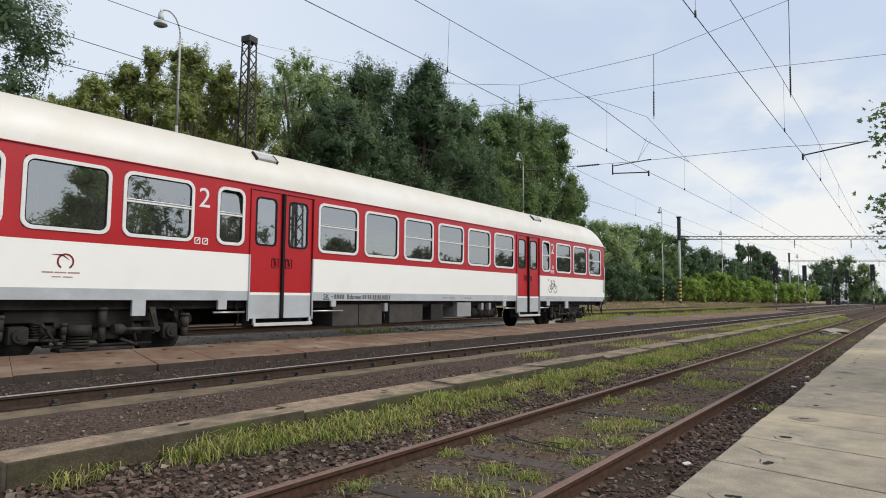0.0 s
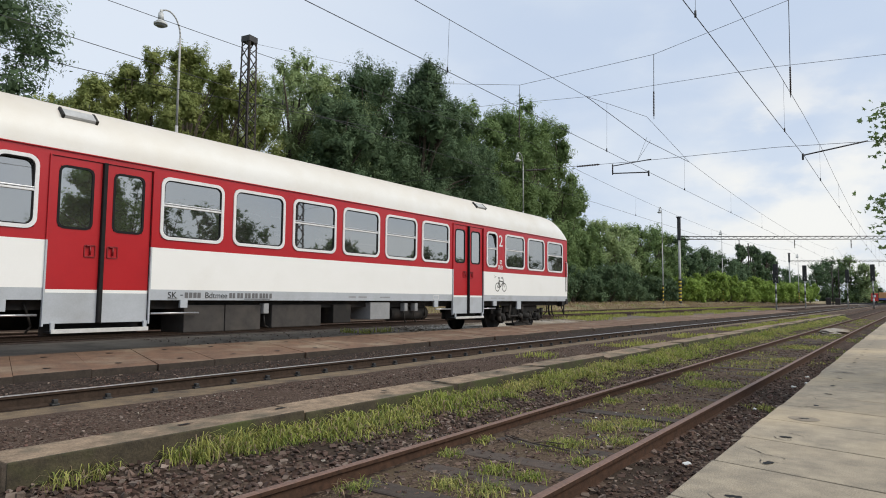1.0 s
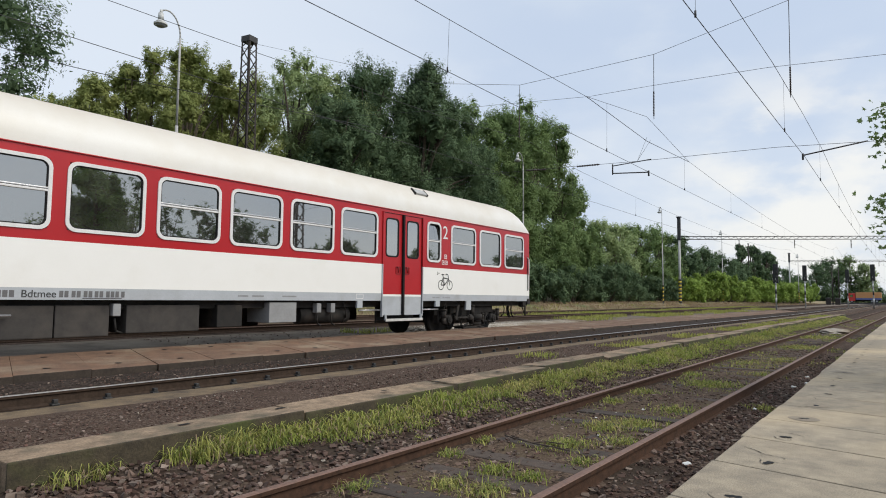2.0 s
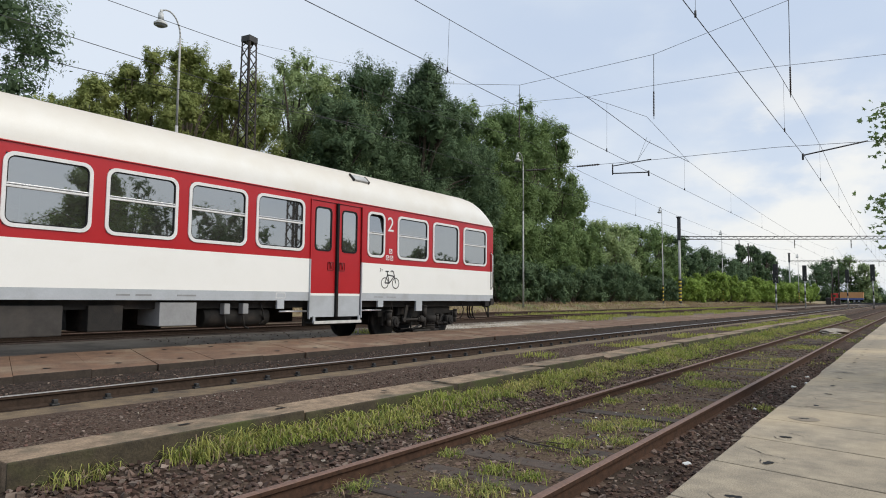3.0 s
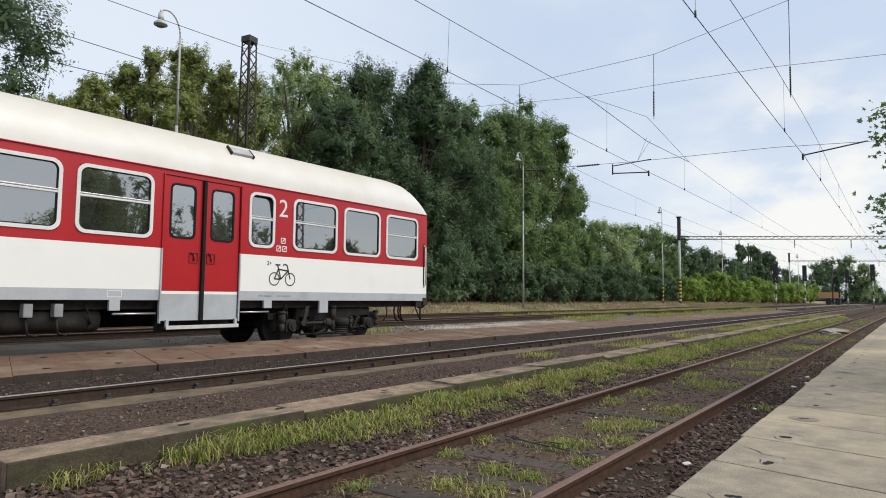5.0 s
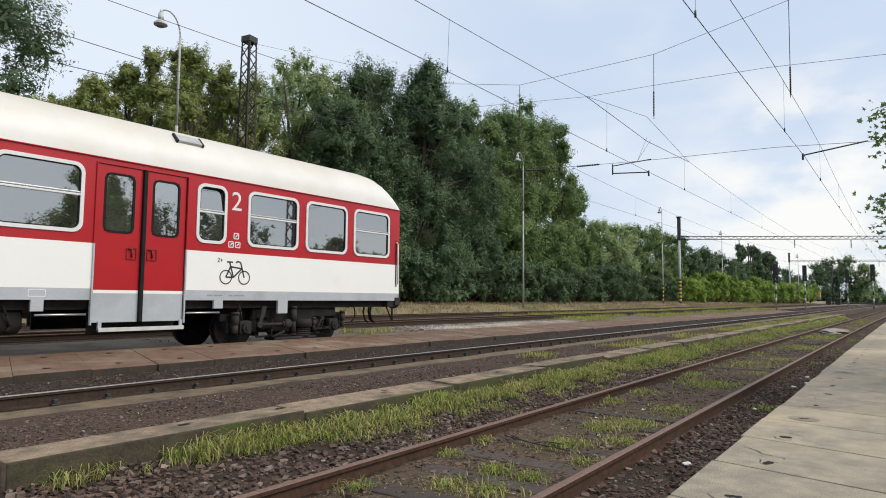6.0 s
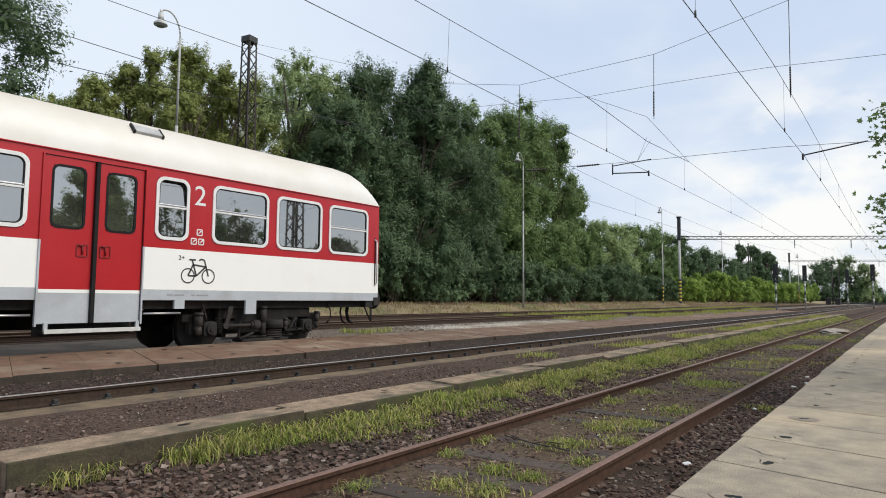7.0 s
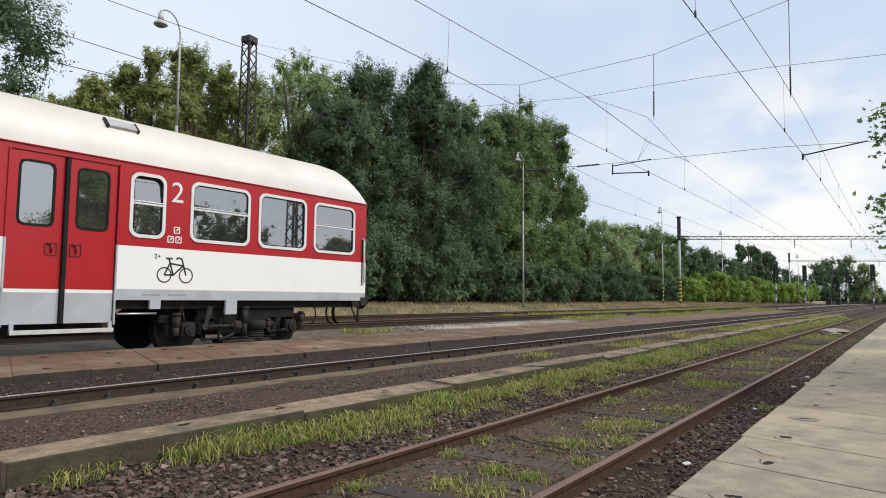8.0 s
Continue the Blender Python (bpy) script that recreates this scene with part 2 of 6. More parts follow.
def grime_and_shade(m, c, z0, z1):
    """Darkens a coach roof towards its top: grime, with the roof's shading put into the colour."""
    nt = m.node_tree
    b = nt.nodes["Principled BSDF"]
    src = b.inputs["Base Color"].links[0].from_socket
    tc = [n for n in nt.nodes if n.type == "TEX_COORD"][0]
    sep = nt.nodes.new("ShaderNodeSeparateXYZ")
    nt.links.new(tc.outputs["Object"], sep.inputs["Vector"])
    n = nt.nodes.new("ShaderNodeTexNoise")
    n.inputs["Scale"].default_value = 1.1
    n.inputs["Detail"].default_value = 6
    nt.links.new(tc.outputs["Object"], n.inputs["Vector"])
    ad = nt.nodes.new("ShaderNodeMath")
    ad.operation = "MULTIPLY_ADD"
    ad.inputs[1].default_value = 0.3
    nt.links.new(n.outputs["Fac"], ad.inputs[0])
    nt.links.new(sep.outputs["Z"], ad.inputs[2])
    r = nt.nodes.new("ShaderNodeMapRange")
    r.inputs["From Min"].default_value, r.inputs["From Max"].default_value = z0 + 0.15, z1 + 0.15
    nt.links.new(ad.outputs[0], r.inputs["Value"])
    mx = nt.nodes.new("ShaderNodeMix")
    mx.data_type = "RGBA"
    nt.links.new(r.outputs["Result"], mx.inputs["Factor"])
    nt.links.new(src, mx.inputs["A"])
    mx.inputs["B"].default_value = (*c, 1)
    nt.links.new(mx.outputs["Result"], b.inputs["Base Color"])


grime_and_shade(M["roof"], (0.55, 0.49, 0.40), 3.85, 4.45)
M["red"] = mat("red_coach_paint", (0.45, 0.018, 0.023), (0.41, 0.015, 0.02), 1.5, 0.28, c3=(0.38, 0.018, 0.022), s3=0.8, m3=0.62, gstr=0.03)
M["grey"] = mat("grey_sill_paint", (0.46, 0.49, 0.52), (0.41, 0.44, 0.465), 2.5, 0.4, c3=(0.36, 0.375, 0.385), s3=1.4, m3=0.58)
M["frame"] = mat("white_window_frame", (0.78, 0.78, 0.77), (0.7, 0.7, 0.69), 6, 0.35)
M["rubber"] = mat("black_rubber", (0.010, 0.010, 0.011), (0.016, 0.016, 0.016), 10, 0.75, spec=0.2)
M["handlered"] = mat("dark_red_recess", (0.22, 0.010, 0.012), (0.17, 0.008, 0.01), 10, 0.5)
M["under"] = mat("grimy_underframe", (0.010, 0.0095, 0.009), (0.018, 0.016, 0.014), 7, 0.8, bump=0.3, bscale=40, c3=(0.05, 0.04, 0.032), s3=2.5, m3=0.58)
M["bogie"] = mat("dusty_bogie_steel", (0.018, 0.016, 0.014), (0.009, 0.0085, 0.008), 6, 0.85, bump=0.3, bscale=40, c3=(0.045, 0.037, 0.03), s3=3, m3=0.6)
M["boxgrey"] = mat("dusty_dark_grey_case", (0.05, 0.046, 0.042), (0.034, 0.031, 0.029), 5, 0.8, c3=(0.07, 0.062, 0.054), s3=2, m3=0.6)
M["dusty"] = mat("dusty_grey_bogie_parts", (0.03, 0.027, 0.024), (0.016, 0.0145, 0.013), 9, 0.85, bump=0.3, bscale=40, c3=(0.055, 0.048, 0.04), s3=3, m3=0.58)
M["greybox"] = mat("grey_equipment_paint", (0.30, 0.31, 0.315), (0.24, 0.245, 0.25), 4, 0.6)
M["steel"] = mat("bright_steel", (0.62, 0.62, 0.63), (0.5, 0.5, 0.51), 12, 0.35, metal=0.8)
M["steplip"] = mat("pale_step_edge", (0.62, 0.62, 0.60), (0.5, 0.5, 0.48), 8, 0.5)
M["ink"] = mat("black_lettering", (0.03, 0.03, 0.03), (0.04, 0.04, 0.04), 10, 0.5)
M["dullred"] = mat("faded_red_lettering", (0.36, 0.2, 0.18), (0.42, 0.26, 0.23), 10, 0.5)
M["inkgrey"] = mat("grey_lettering", (0.12, 0.12, 0.125), (0.15, 0.15, 0.15), 10, 0.5)
M["interior"] = mat("dim_coach_interior", (0.20, 0.20, 0.19), (0.14, 0.14, 0.135), 2, 0.8)
M["glass"] = glass_mat("tinted_coach_glass", (0.062, 0.068, 0.066), 0.45)
M["doorglass"] = glass_mat("dark_door_glass", (0.06, 0.062, 0.066), 0.50)
M["mast"] = mat("rusty_lattice_steel", (0.05, 0.04, 0.036), (0.032, 0.026, 0.024), 6, 0.85)
M["darkmast"] = mat("dark_mast_steel", (0.03, 0.03, 0.032), (0.045, 0.044, 0.045), 5, 0.7)
M["galv"] = mat("galvanised_pole", (0.46, 0.46, 0.45), (0.34, 0.34, 0.33), 6, 0.55)
M["wire"] = mat("dark_copper_wire", (0.035, 0.035, 0.04), (0.05, 0.05, 0.05), 3, 0.6, metal=0.4)
M["insul"] = mat("brown_glazed_insulator", (0.045, 0.03, 0.026), (0.03, 0.02, 0.018), 8, 0.3)
M["yellow"] = mat("yellow_warning_paint", (0.62, 0.47, 0.04), (0.5, 0.38, 0.04), 6, 0.6)
M["black"] = mat("black_paint", (0.025, 0.025, 0.025), (0.04, 0.04, 0.04), 6, 0.6)
M["lampwhite"] = mat("pale_lamp_enamel", (0.6, 0.61, 0.6), (0.48, 0.49, 0.48), 6, 0.4)
M["bark"] = mat("grey_brown_bark", (0.11, 0.085, 0.065), (0.06, 0.048, 0.038), 8, 0.95, bump=0.9, bscale=14, dist=0.03)
M["leaf_dark"] = leaf_mat("dark_poplar_leaf", (0.098, 0.154, 0.082), (0.138, 0.198, 0.10))
M["leaf_mid"] = leaf_mat("willow_leaf", (0.158, 0.236, 0.092), (0.212, 0.29, 0.112))
M["leaf_olive"] = leaf_mat("olive_acacia_leaf", (0.215, 0.265, 0.085), (0.295, 0.32, 0.112))
M["leaf_bright"] = leaf_mat("yellow_green_bush_leaf", (0.221, 0.324, 0.072), (0.293, 0.392, 0.090))
M["leaf_pale"] = leaf_mat("grey_green_willow_leaf", (0.269, 0.351, 0.158), (0.344, 0.412, 0.194))
M["blade"] = leaf_mat("fresh_grass_blade", (0.26, 0.312, 0.062), (0.44, 0.41, 0.14))
M["blade_deep"] = leaf_mat("deep_green_grass_blade", (0.14, 0.19, 0.048), (0.215, 0.25, 0.075))
M["straw"] = leaf_mat("dry_grass_blade", (0.380, 0.289, 0.194), (0.304, 0.232, 0.141))
M["stone"] = mat("ballast_stone", (0.08, 0.058, 0.05), (0.12, 0.09, 0.08), 14, 0.9, island=0.3)


def stone_colours(m):
    """Each stone takes one of several browns, purples and greys."""
    nt = m.node_tree
    hs = [n for n in nt.nodes if n.type == "HUE_SAT"][0]
    ge = [n for n in nt.nodes if n.type == "NEW_GEOMETRY"][0]
    r = nt.nodes.new("ShaderNodeValToRGB")
    cols = [(0.035, 0.024, 0.018), (0.08, 0.048, 0.036), (0.12, 0.074, 0.056), (0.14, 0.108, 0.085), (0.095, 0.05, 0.038), (0.24, 0.19, 0.155)]
    r.color_ramp.elements[0].color, r.color_ramp.elements[1].color = (*cols[0], 1), (*cols[-1], 1)
    for i, c in enumerate(cols[1:-1]):
        e = r.color_ramp.elements.new((0.25, 0.5, 0.7, 0.86)[i])
        e.color = (*c, 1)
    mu = nt.nodes.new("ShaderNodeMath")
    mu.operation = "FRACT"
    m3 = nt.nodes.new("ShaderNodeMath")
    m3.operation = "MULTIPLY"
    m3.inputs[1].default_value = 7.3
    nt.links.new(ge.outputs["Random Per Island"], m3.inputs[0])
    nt.links.new(m3.outputs[0], mu.inputs[0])
    nt.links.new(mu.outputs[0], r.inputs["Fac"])
    nt.links.new(r.outputs["Color"], hs.inputs["Color"])


stone_colours(M["stone"])
M["litter"] = mat("white_paper_litter", (0.75, 0.75, 0.72), (0.65, 0.65, 0.62), 20, 0.8)
M["asphalt"] = mat("crossing_asphalt", (0.055, 0.055, 0.055), (0.075, 0.073, 0.07), 6, 0.9)
M["truckred"] = mat("red_truck_cab", (0.55, 0.03, 0.02), (0.5, 0.03, 0.02), 2, 0.4)
M["orange"] = mat("orange_tarpaulin", (0.55, 0.27, 0.10), (0.48, 0.23, 0.09), 1, 0.6)
M["blue"] = mat("blue_side_board", (0.10, 0.13, 0.30), (0.08, 0.10, 0.25), 1, 0.5)
M["tyre"] = mat("black_tyre", (0.02, 0.02, 0.02), (0.03, 0.03, 0.03), 8, 0.9)
M["carpaint"] = mat("silver_car_paint", (0.62, 0.63, 0.64), (0.58, 0.59, 0.6), 2, 0.3)
M["lens"] = mat("red_signal_lens", (0.30, 0.02, 0.02), (0.25, 0.02, 0.02), 8, 0.2)

# ---- building helpers ----


def part(name, bm, material, parent=None, label="", smooth=False):
    """One mesh object from a bmesh, under a thing or part if one is given."""
    me = bpy.data.meshes.new(name)
    bm.to_mesh(me)
    bm.free()
    mats = material if isinstance(material, (list, tuple)) else [material]
    for k in mats:
        me.materials.append(M[k])
    if smooth:
        me.polygons.foreach_set("use_smooth", [True] * len(me.polygons))
    ob = new(name, me)
    if parent:
        ob.parent = parent
    if label:
        ob["label"] = label
    return ob


def thing(name, label, category, m=None, group="", kind=""):
    ob = new(name)
    ob.empty_display_size = 0.3
    if m is not None:
        ob.matrix_basis = m
    return tagged(ob, label, category, group, kind)


def box(bm, x0, x1, y0, y1, z0, z1, mi=0, bevel=0.0):
    vs = [bm.verts.new(p) for p in ((x0, y0, z0), (x1, y0, z0), (x1, y1, z0), (x0, y1, z0), (x0, y0, z1), (x1, y0, z1), (x1, y1, z1), (x0, y1, z1))]
    fs = [bm.faces.new([vs[i] for i in q]) for q in ((3, 2, 1, 0), (4, 5, 6, 7), (0, 1, 5, 4), (1, 2, 6, 5), (2, 3, 7, 6), (3, 0, 4, 7))]
    for f in fs:
        f.material_index = mi
    if bevel:
        es = {e for f in fs for e in f.edges}
        bmesh.ops.bevel(bm, geom=list(es), offset=bevel, segments=2, affect="EDGES", profile=0.6)
    return bm


def boxed(*a, **k):
    return box(bmesh.new(), *a, **k)


def tube(bm, p, q, r, n=8, r2=None, mi=0, caps=True):
    p, q = Vector(p), Vector(q)
    d = (q - p).normalized()
    a = d.orthogonal().normalized()
    b = d.cross(a)
    r2 = r if r2 is None else r2
    lo = [bm.verts.new(p + (a * math.cos(2 * math.pi * i / n) + b * math.sin(2 * math.pi * i / n)) * r) for i in range(n)]
    hi = [bm.verts.new(q + (a * math.cos(2 * math.pi * i / n) + b * math.sin(2 * math.pi * i / n)) * r2) for i in range(n)]
    for i in range(n):
        f = bm.faces.new((lo[i], lo[(i + 1) % n], hi[(i + 1) % n], hi[i]))
        f.material_index = mi
        f.smooth = True
    if caps:
        for ring in (lo[::-1], hi):
            bm.faces.new(ring).material_index = mi
    return bm


def tubed(pts, r, n=6):
    bm = bmesh.new()
    for p, q in zip(pts, pts[1:]):
        tube(bm, p, q, r, n)
    return bm


def sweep(bm, profile, path, mis=None, caps=True):
    """A closed profile of (across, up) swept along points that run roughly along X."""
    rings = []
    for i, p in enumerate(path):
        a, b = path[max(i - 1, 0)], path[min(i + 1, len(path) - 1)]
        d = Vector((b[0] - a[0], b[1] - a[1], 0)).normalized()
        side = Vector((-d.y, d.x, 0))
        rings.append([bm.verts.new(Vector(p) + side * u + Vector((0, 0, v))) for u, v in profile])
    n = len(profile)
    for r0, r1 in zip(rings, rings[1:]):
        for i in range(n):
            f = bm.faces.new((r0[i], r0[(i + 1) % n], r1[(i + 1) % n], r1[i]))
            if mis:
                f.material_index = mis[i]
    if caps:
        bm.faces.new(rings[0])
        bm.faces.new(rings[-1][::-1])
    return bm


def poly(bm, pts, y, mi=0):
    """A flat polygon in the XZ plane at y."""
    f = bm.faces.new([bm.verts.new((a, y, b)) for a, b in pts])
    f.material_index = mi
    return f


def bend(x):
    """The tracks swing gently away to the right with distance."""
    return -1.15e-4 * max(0.0, x - 12) ** 2 if x < 140 else -1.15e-4 * 128 ** 2 - (x - 140) * 0.0295
# ---- ground ----
Y1, Y2, Y3, Y4, Y5 = 2.747, 7.398, 12.554, 18.6, 23.4
Z2 = 0.148                                  # rail level of the tracks behind the kerb; 0 is the near track's

BANDS = [(-900, -0.35, "turf"), (-9, -0.35, "ballast"), (1.0, -0.22, "ballast"), (1.75, -0.17, "ballast"), (2.05, -0.12, "dirt"), (3.43, -0.11, "ballast"),
         (3.95, -0.10, "ballast"), (4.60, 0.045, "oilgravel"), (4.63, -0.06, "oilgravel"), (5.05, -0.04, "gravel"), (5.07, 0.12, "gravel"), (6.6, 0.115, "gravel"), (7.1, 0.065, "gravel"), (7.42, 0.005, "dust"), (8.03, -0.005, "oilgravel"),
         (8.2, 0.0, "oilgravel"), (8.4, 0.07, "oilgravel"), (8.9, 0.175, "oilgravel"), (9.2, 0.15, "trackbed"), (11.3, 0.06, "soil"), (11.75, -0.01, "soil"), (13.4, -0.01, "soil"),
         (14.2, 0.02, "sandy"), (16.2, 0.10, "sandy"), (17.0, 0.10, "ballast"), (17.7, 0.09, "ballast"), (19.5, 0.09, "soilturf"), (21.7, 0.15, "ballast"),
         (22.5, 0.16, "ballast"), (24.4, 0.20, "drysoil"), (26.4, 0.75, "drysoil"), (30, 0.95, "turf"), (36, 1.2, "turf"), (46, 3.2, "turf"), (900, 4.0, "turf")]


def make_ground():
    xs = [-300, -100, -40, -10, 0] + [i * 0.5 for i in range(1, 60)] + [30 + i * 4 for i in range(0, 30)] + [150, 170, 185, 205, 240, 300, 500, 900]
    names = []
    for b in BANDS:
        if b[2] not in names:
            names.append(b[2])
    fine = []
    for (y0, z0, k), (y1, z1, _) in zip(BANDS, BANDS[1:]):
        n = max(1, min(6, int((y1 - y0) / 0.25))) if -9 <= y0 < 30 else 1
        for i in range(n):
            fine.append((y0 + (y1 - y0) * i / n, z0 + (z1 - z0) * i / n, k))
    fine.append(BANDS[-1])
    verts, faces, mi = [], [], []
    for x in xs:
        for y, z, k in fine:
            inner = -9 < y < 40
            wob = noise.noise(Vector((x * 0.9, y * 1.3, 0))) * 0.02 if inner and k not in ("kerb",) else 0
            verts.append((x, y + (bend(x) if inner else 0), z + wob + (0.45 * min(1, max(0, (x - 60) / 120)) if abs(y) < 100 else 0)))
    w = len(fine)
    for i in range(len(xs) - 1):
        for j in range(w - 1):
            a = i * w + j
            faces.append((a, a + w, a + w + 1, a + 1))
            mi.append(names.index(fine[j][2]))
    me = bpy.data.meshes.new("ground")
    me.from_pydata(verts, [], faces)
    for k in names:
        me.materials.append(M[k])
    me.polygons.foreach_set("material_index", mi)
    me.polygons.foreach_set("use_smooth", [True] * len(faces))
    tagged(new("ground", me), "gravel, ballast and rough turf of a railway yard", "ground", kind="structure")


def rise(x):
    return 0.45 * min(1, max(0, (x - 60) / 120))


RAIL = [(-0.07, -0.16), (0.07, -0.16), (0.07, -0.148), (0.02, -0.125), (0.011, -0.045), (0.034, -0.034), (0.034, -0.006), (0.022, 0.0), (-0.022, 0.0), (-0.034, -0.006), (-0.034, -0.034), (-0.011, -0.045), (-0.02, -0.125), (-0.07, -0.148)]


def rail(name, y, z, mats, label, x0=-30.0, x1=170.0):
    path = [(x, y + bend(x), z + rise(x)) for x in [x0, 0] + [i * 4.0 for i in range(1, 35)] + [150, x1]]
    mis = [0, 0, 0, 0, 0, 0, 1, 1, 1, 0, 0, 0, 0, 0]
    ob = part(name, sweep(bmesh.new(), RAIL, path, mis), mats)
    return tagged(ob, label, "rail", "rails of the station tracks", "structure")


def make_tracks():
    g = 0.7535
    for s in (-1, 1):
        rail("rail", Y1 + s * g, 0.0, ["rust", "railtop"], "rusty brown steel rail on the weedy near track")
    for s in (-1, 1):
        rail("rail", Y2 + s * g, Z2 if s > 0 else 0.06, ["railside", "shine" if s > 0 else "railtop"], "steel rail with a polished head set in gravel")
    for y in (Y3, Y4, Y5):
        for s in (-1, 1):
            rail("rail", y + s * g, {Y3: Z2, Y4: 0.26, Y5: 0.32}[y], ["railside", "railtop"], "dark steel rail of a track further back")


make_ground()
make_tracks()


def slab_piece(name, x0, x1, y0, y1, z0, z1, za, material, parent, wave=0.006):
    """A concrete slab with worn edges; za is the height of its far edge."""
    bm = boxed(x0, x1, y0, y1, z0, z1, bevel=0.012 if wave != 0.003 else 0.005)
    for v in bm.verts:
        if v.co.z > (z0 + z1) / 2:
            v.co.z += (za - z1) * (v.co.y - y0) / (y1 - y0)
        v.co.y += bend(v.co.x)
        v.co.z += noise.noise(v.co * 3.1) * wave + rise(v.co.x)
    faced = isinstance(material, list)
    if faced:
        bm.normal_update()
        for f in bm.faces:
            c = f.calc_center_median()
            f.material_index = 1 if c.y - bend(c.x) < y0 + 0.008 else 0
    return part(name, bm, material, parent)


def make_platforms():
    rnd = random.Random(4)
    # near platform: large slabs laid across, narrow joints
    # body darker than the slabs, so the joints between them look dark
    base = part("platform", boxed(-12, 120, -9, 1.02, -0.33, 0.13), "slabface")
    for v in base.data.vertices:
        v.co.y += bend(v.co.x)
    tagged(base, "low station platform of large weathered concrete slabs", "platform", kind="structure")
    x = -10.78
    while x < 60:
        L = 0.965 if x < 30 else 1.93
        for y0, y1, gap in ((-1.9, 1.12, 0.026), (-4.95, -1.91, 0.012), (-8.98, -4.96, 0.012)):
            dy = rnd.uniform(-0.012, 0.012)
            p = slab_piece("slab", x + gap, x + L - gap, y0 + dy, y1 + dy - 0.004, 0.02, 0.2 + rnd.uniform(-0.001, 0.001), 0.2, "concrete", base, 0.0015)
            for v in p.data.vertices:
                if y1 > 0:                       # the joint closes towards the platform's edge
                    v.co.x += math.copysign(0.02, v.co.x - x - L / 2) * max(0.0, (v.co.y - bend(v.co.x) - y0) / (y1 - y0))
                v.co.x += 0.2 * (v.co.y - 1.12)
        x += L
    # kerb between the near and the second track
    kerb = thing("kerb", "brown mossy concrete kerb blocks along the gravel", "kerb", kind="structure")
    x, L = -3.32, 2.50
    i = 0
    while x < 62:
        dy = (0.0, 0.06, -0.02, 0.03)[i % 4]
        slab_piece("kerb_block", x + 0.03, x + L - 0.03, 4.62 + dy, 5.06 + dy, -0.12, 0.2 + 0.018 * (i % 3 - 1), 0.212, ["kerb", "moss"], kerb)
        x += L
        i += 1
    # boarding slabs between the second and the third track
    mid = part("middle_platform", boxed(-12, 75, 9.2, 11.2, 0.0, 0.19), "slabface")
    for v in mid.data.vertices:
        v.co.y += bend(v.co.x)
    tagged(mid, "narrow boarding platform of brown stained concrete slabs", "platform", kind="structure")
    x, i = 5.25 - 0.95 * 13, 0
    while x < 70:
        L = 0.95 if x < 40 else 1.9
        dy = (0.0, 0.02, -0.03, -0.02, 0.04, 0.05, 0.01)[i % 7]
        gap = (0.010, 0.002, 0.003, 0.011, 0.002)[i % 5]
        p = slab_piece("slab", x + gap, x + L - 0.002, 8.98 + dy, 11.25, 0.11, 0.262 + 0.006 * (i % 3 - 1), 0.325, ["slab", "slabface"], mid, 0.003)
        for v in p.data.vertices:
            v.co.x += 0.34 * (v.co.y - bend(v.co.x) - 9.0)
        x += L
        i += 1


make_platforms()
# ---- passenger coach ----
SIDE = 1.41
SILL, GREYTOP, WAIST, CANT, APEX = 1.044, 1.238, 2.006, 3.495, 4.47
LENGTH = 25.7
WINDOWS = [(-1.78, -0.43, 1), (-3.35, -2.02, 0), (-4.95, -3.58, 1), (-6.14, -5.47, 2)] + [(-9.60 - 1.575 * i, -8.26 - 1.575 * i, (1, 1, 1, 1, 0, 1)[i]) for i in range(6)] + [(-20.2, -19.55, 2), (-22.1, -20.72, 1), (-23.7, -22.32, 0), (-25.3, -23.95, 1)]
DOORS = [(-8.07, -6.33), (-19.40, -17.62)]
WZ0, WZ1 = 2.17, 3.34


def rrect(x0, x1, z0, z1, r, n=5):
    pts = []
    for cx, cz, a0 in ((x1 - r, z1 - r, 0), (x0 + r, z1 - r, 90), (x0 + r, z0 + r, 180), (x1 - r, z0 + r, 270)):
        for i in range(n + 1):
            a = radians(a0 + 90 * i / n)
            pts.append((cx + r * math.cos(a), cz + r * math.sin(a)))
    return pts


def ring(bm, outer, inner, y0, y1):
    """A frame between two outlines of equal count, from y0 (front) to y1 (back), front slightly rounded."""
    n = len(outer)
    loops = []
    for pts, y in ((outer, y1), (outer, y0), (inner, y0), (inner, y1)):
        loops.append([bm.verts.new((a, y, b)) for a, b in pts])
    for l0, l1 in zip(loops, loops[1:]):
        for i in range(n):
            bm.faces.new((l0[i], l0[(i + 1) % n], l1[(i + 1) % n], l1[i]))
    bmesh.ops.recalc_face_normals(bm, faces=bm.faces)
    return bm


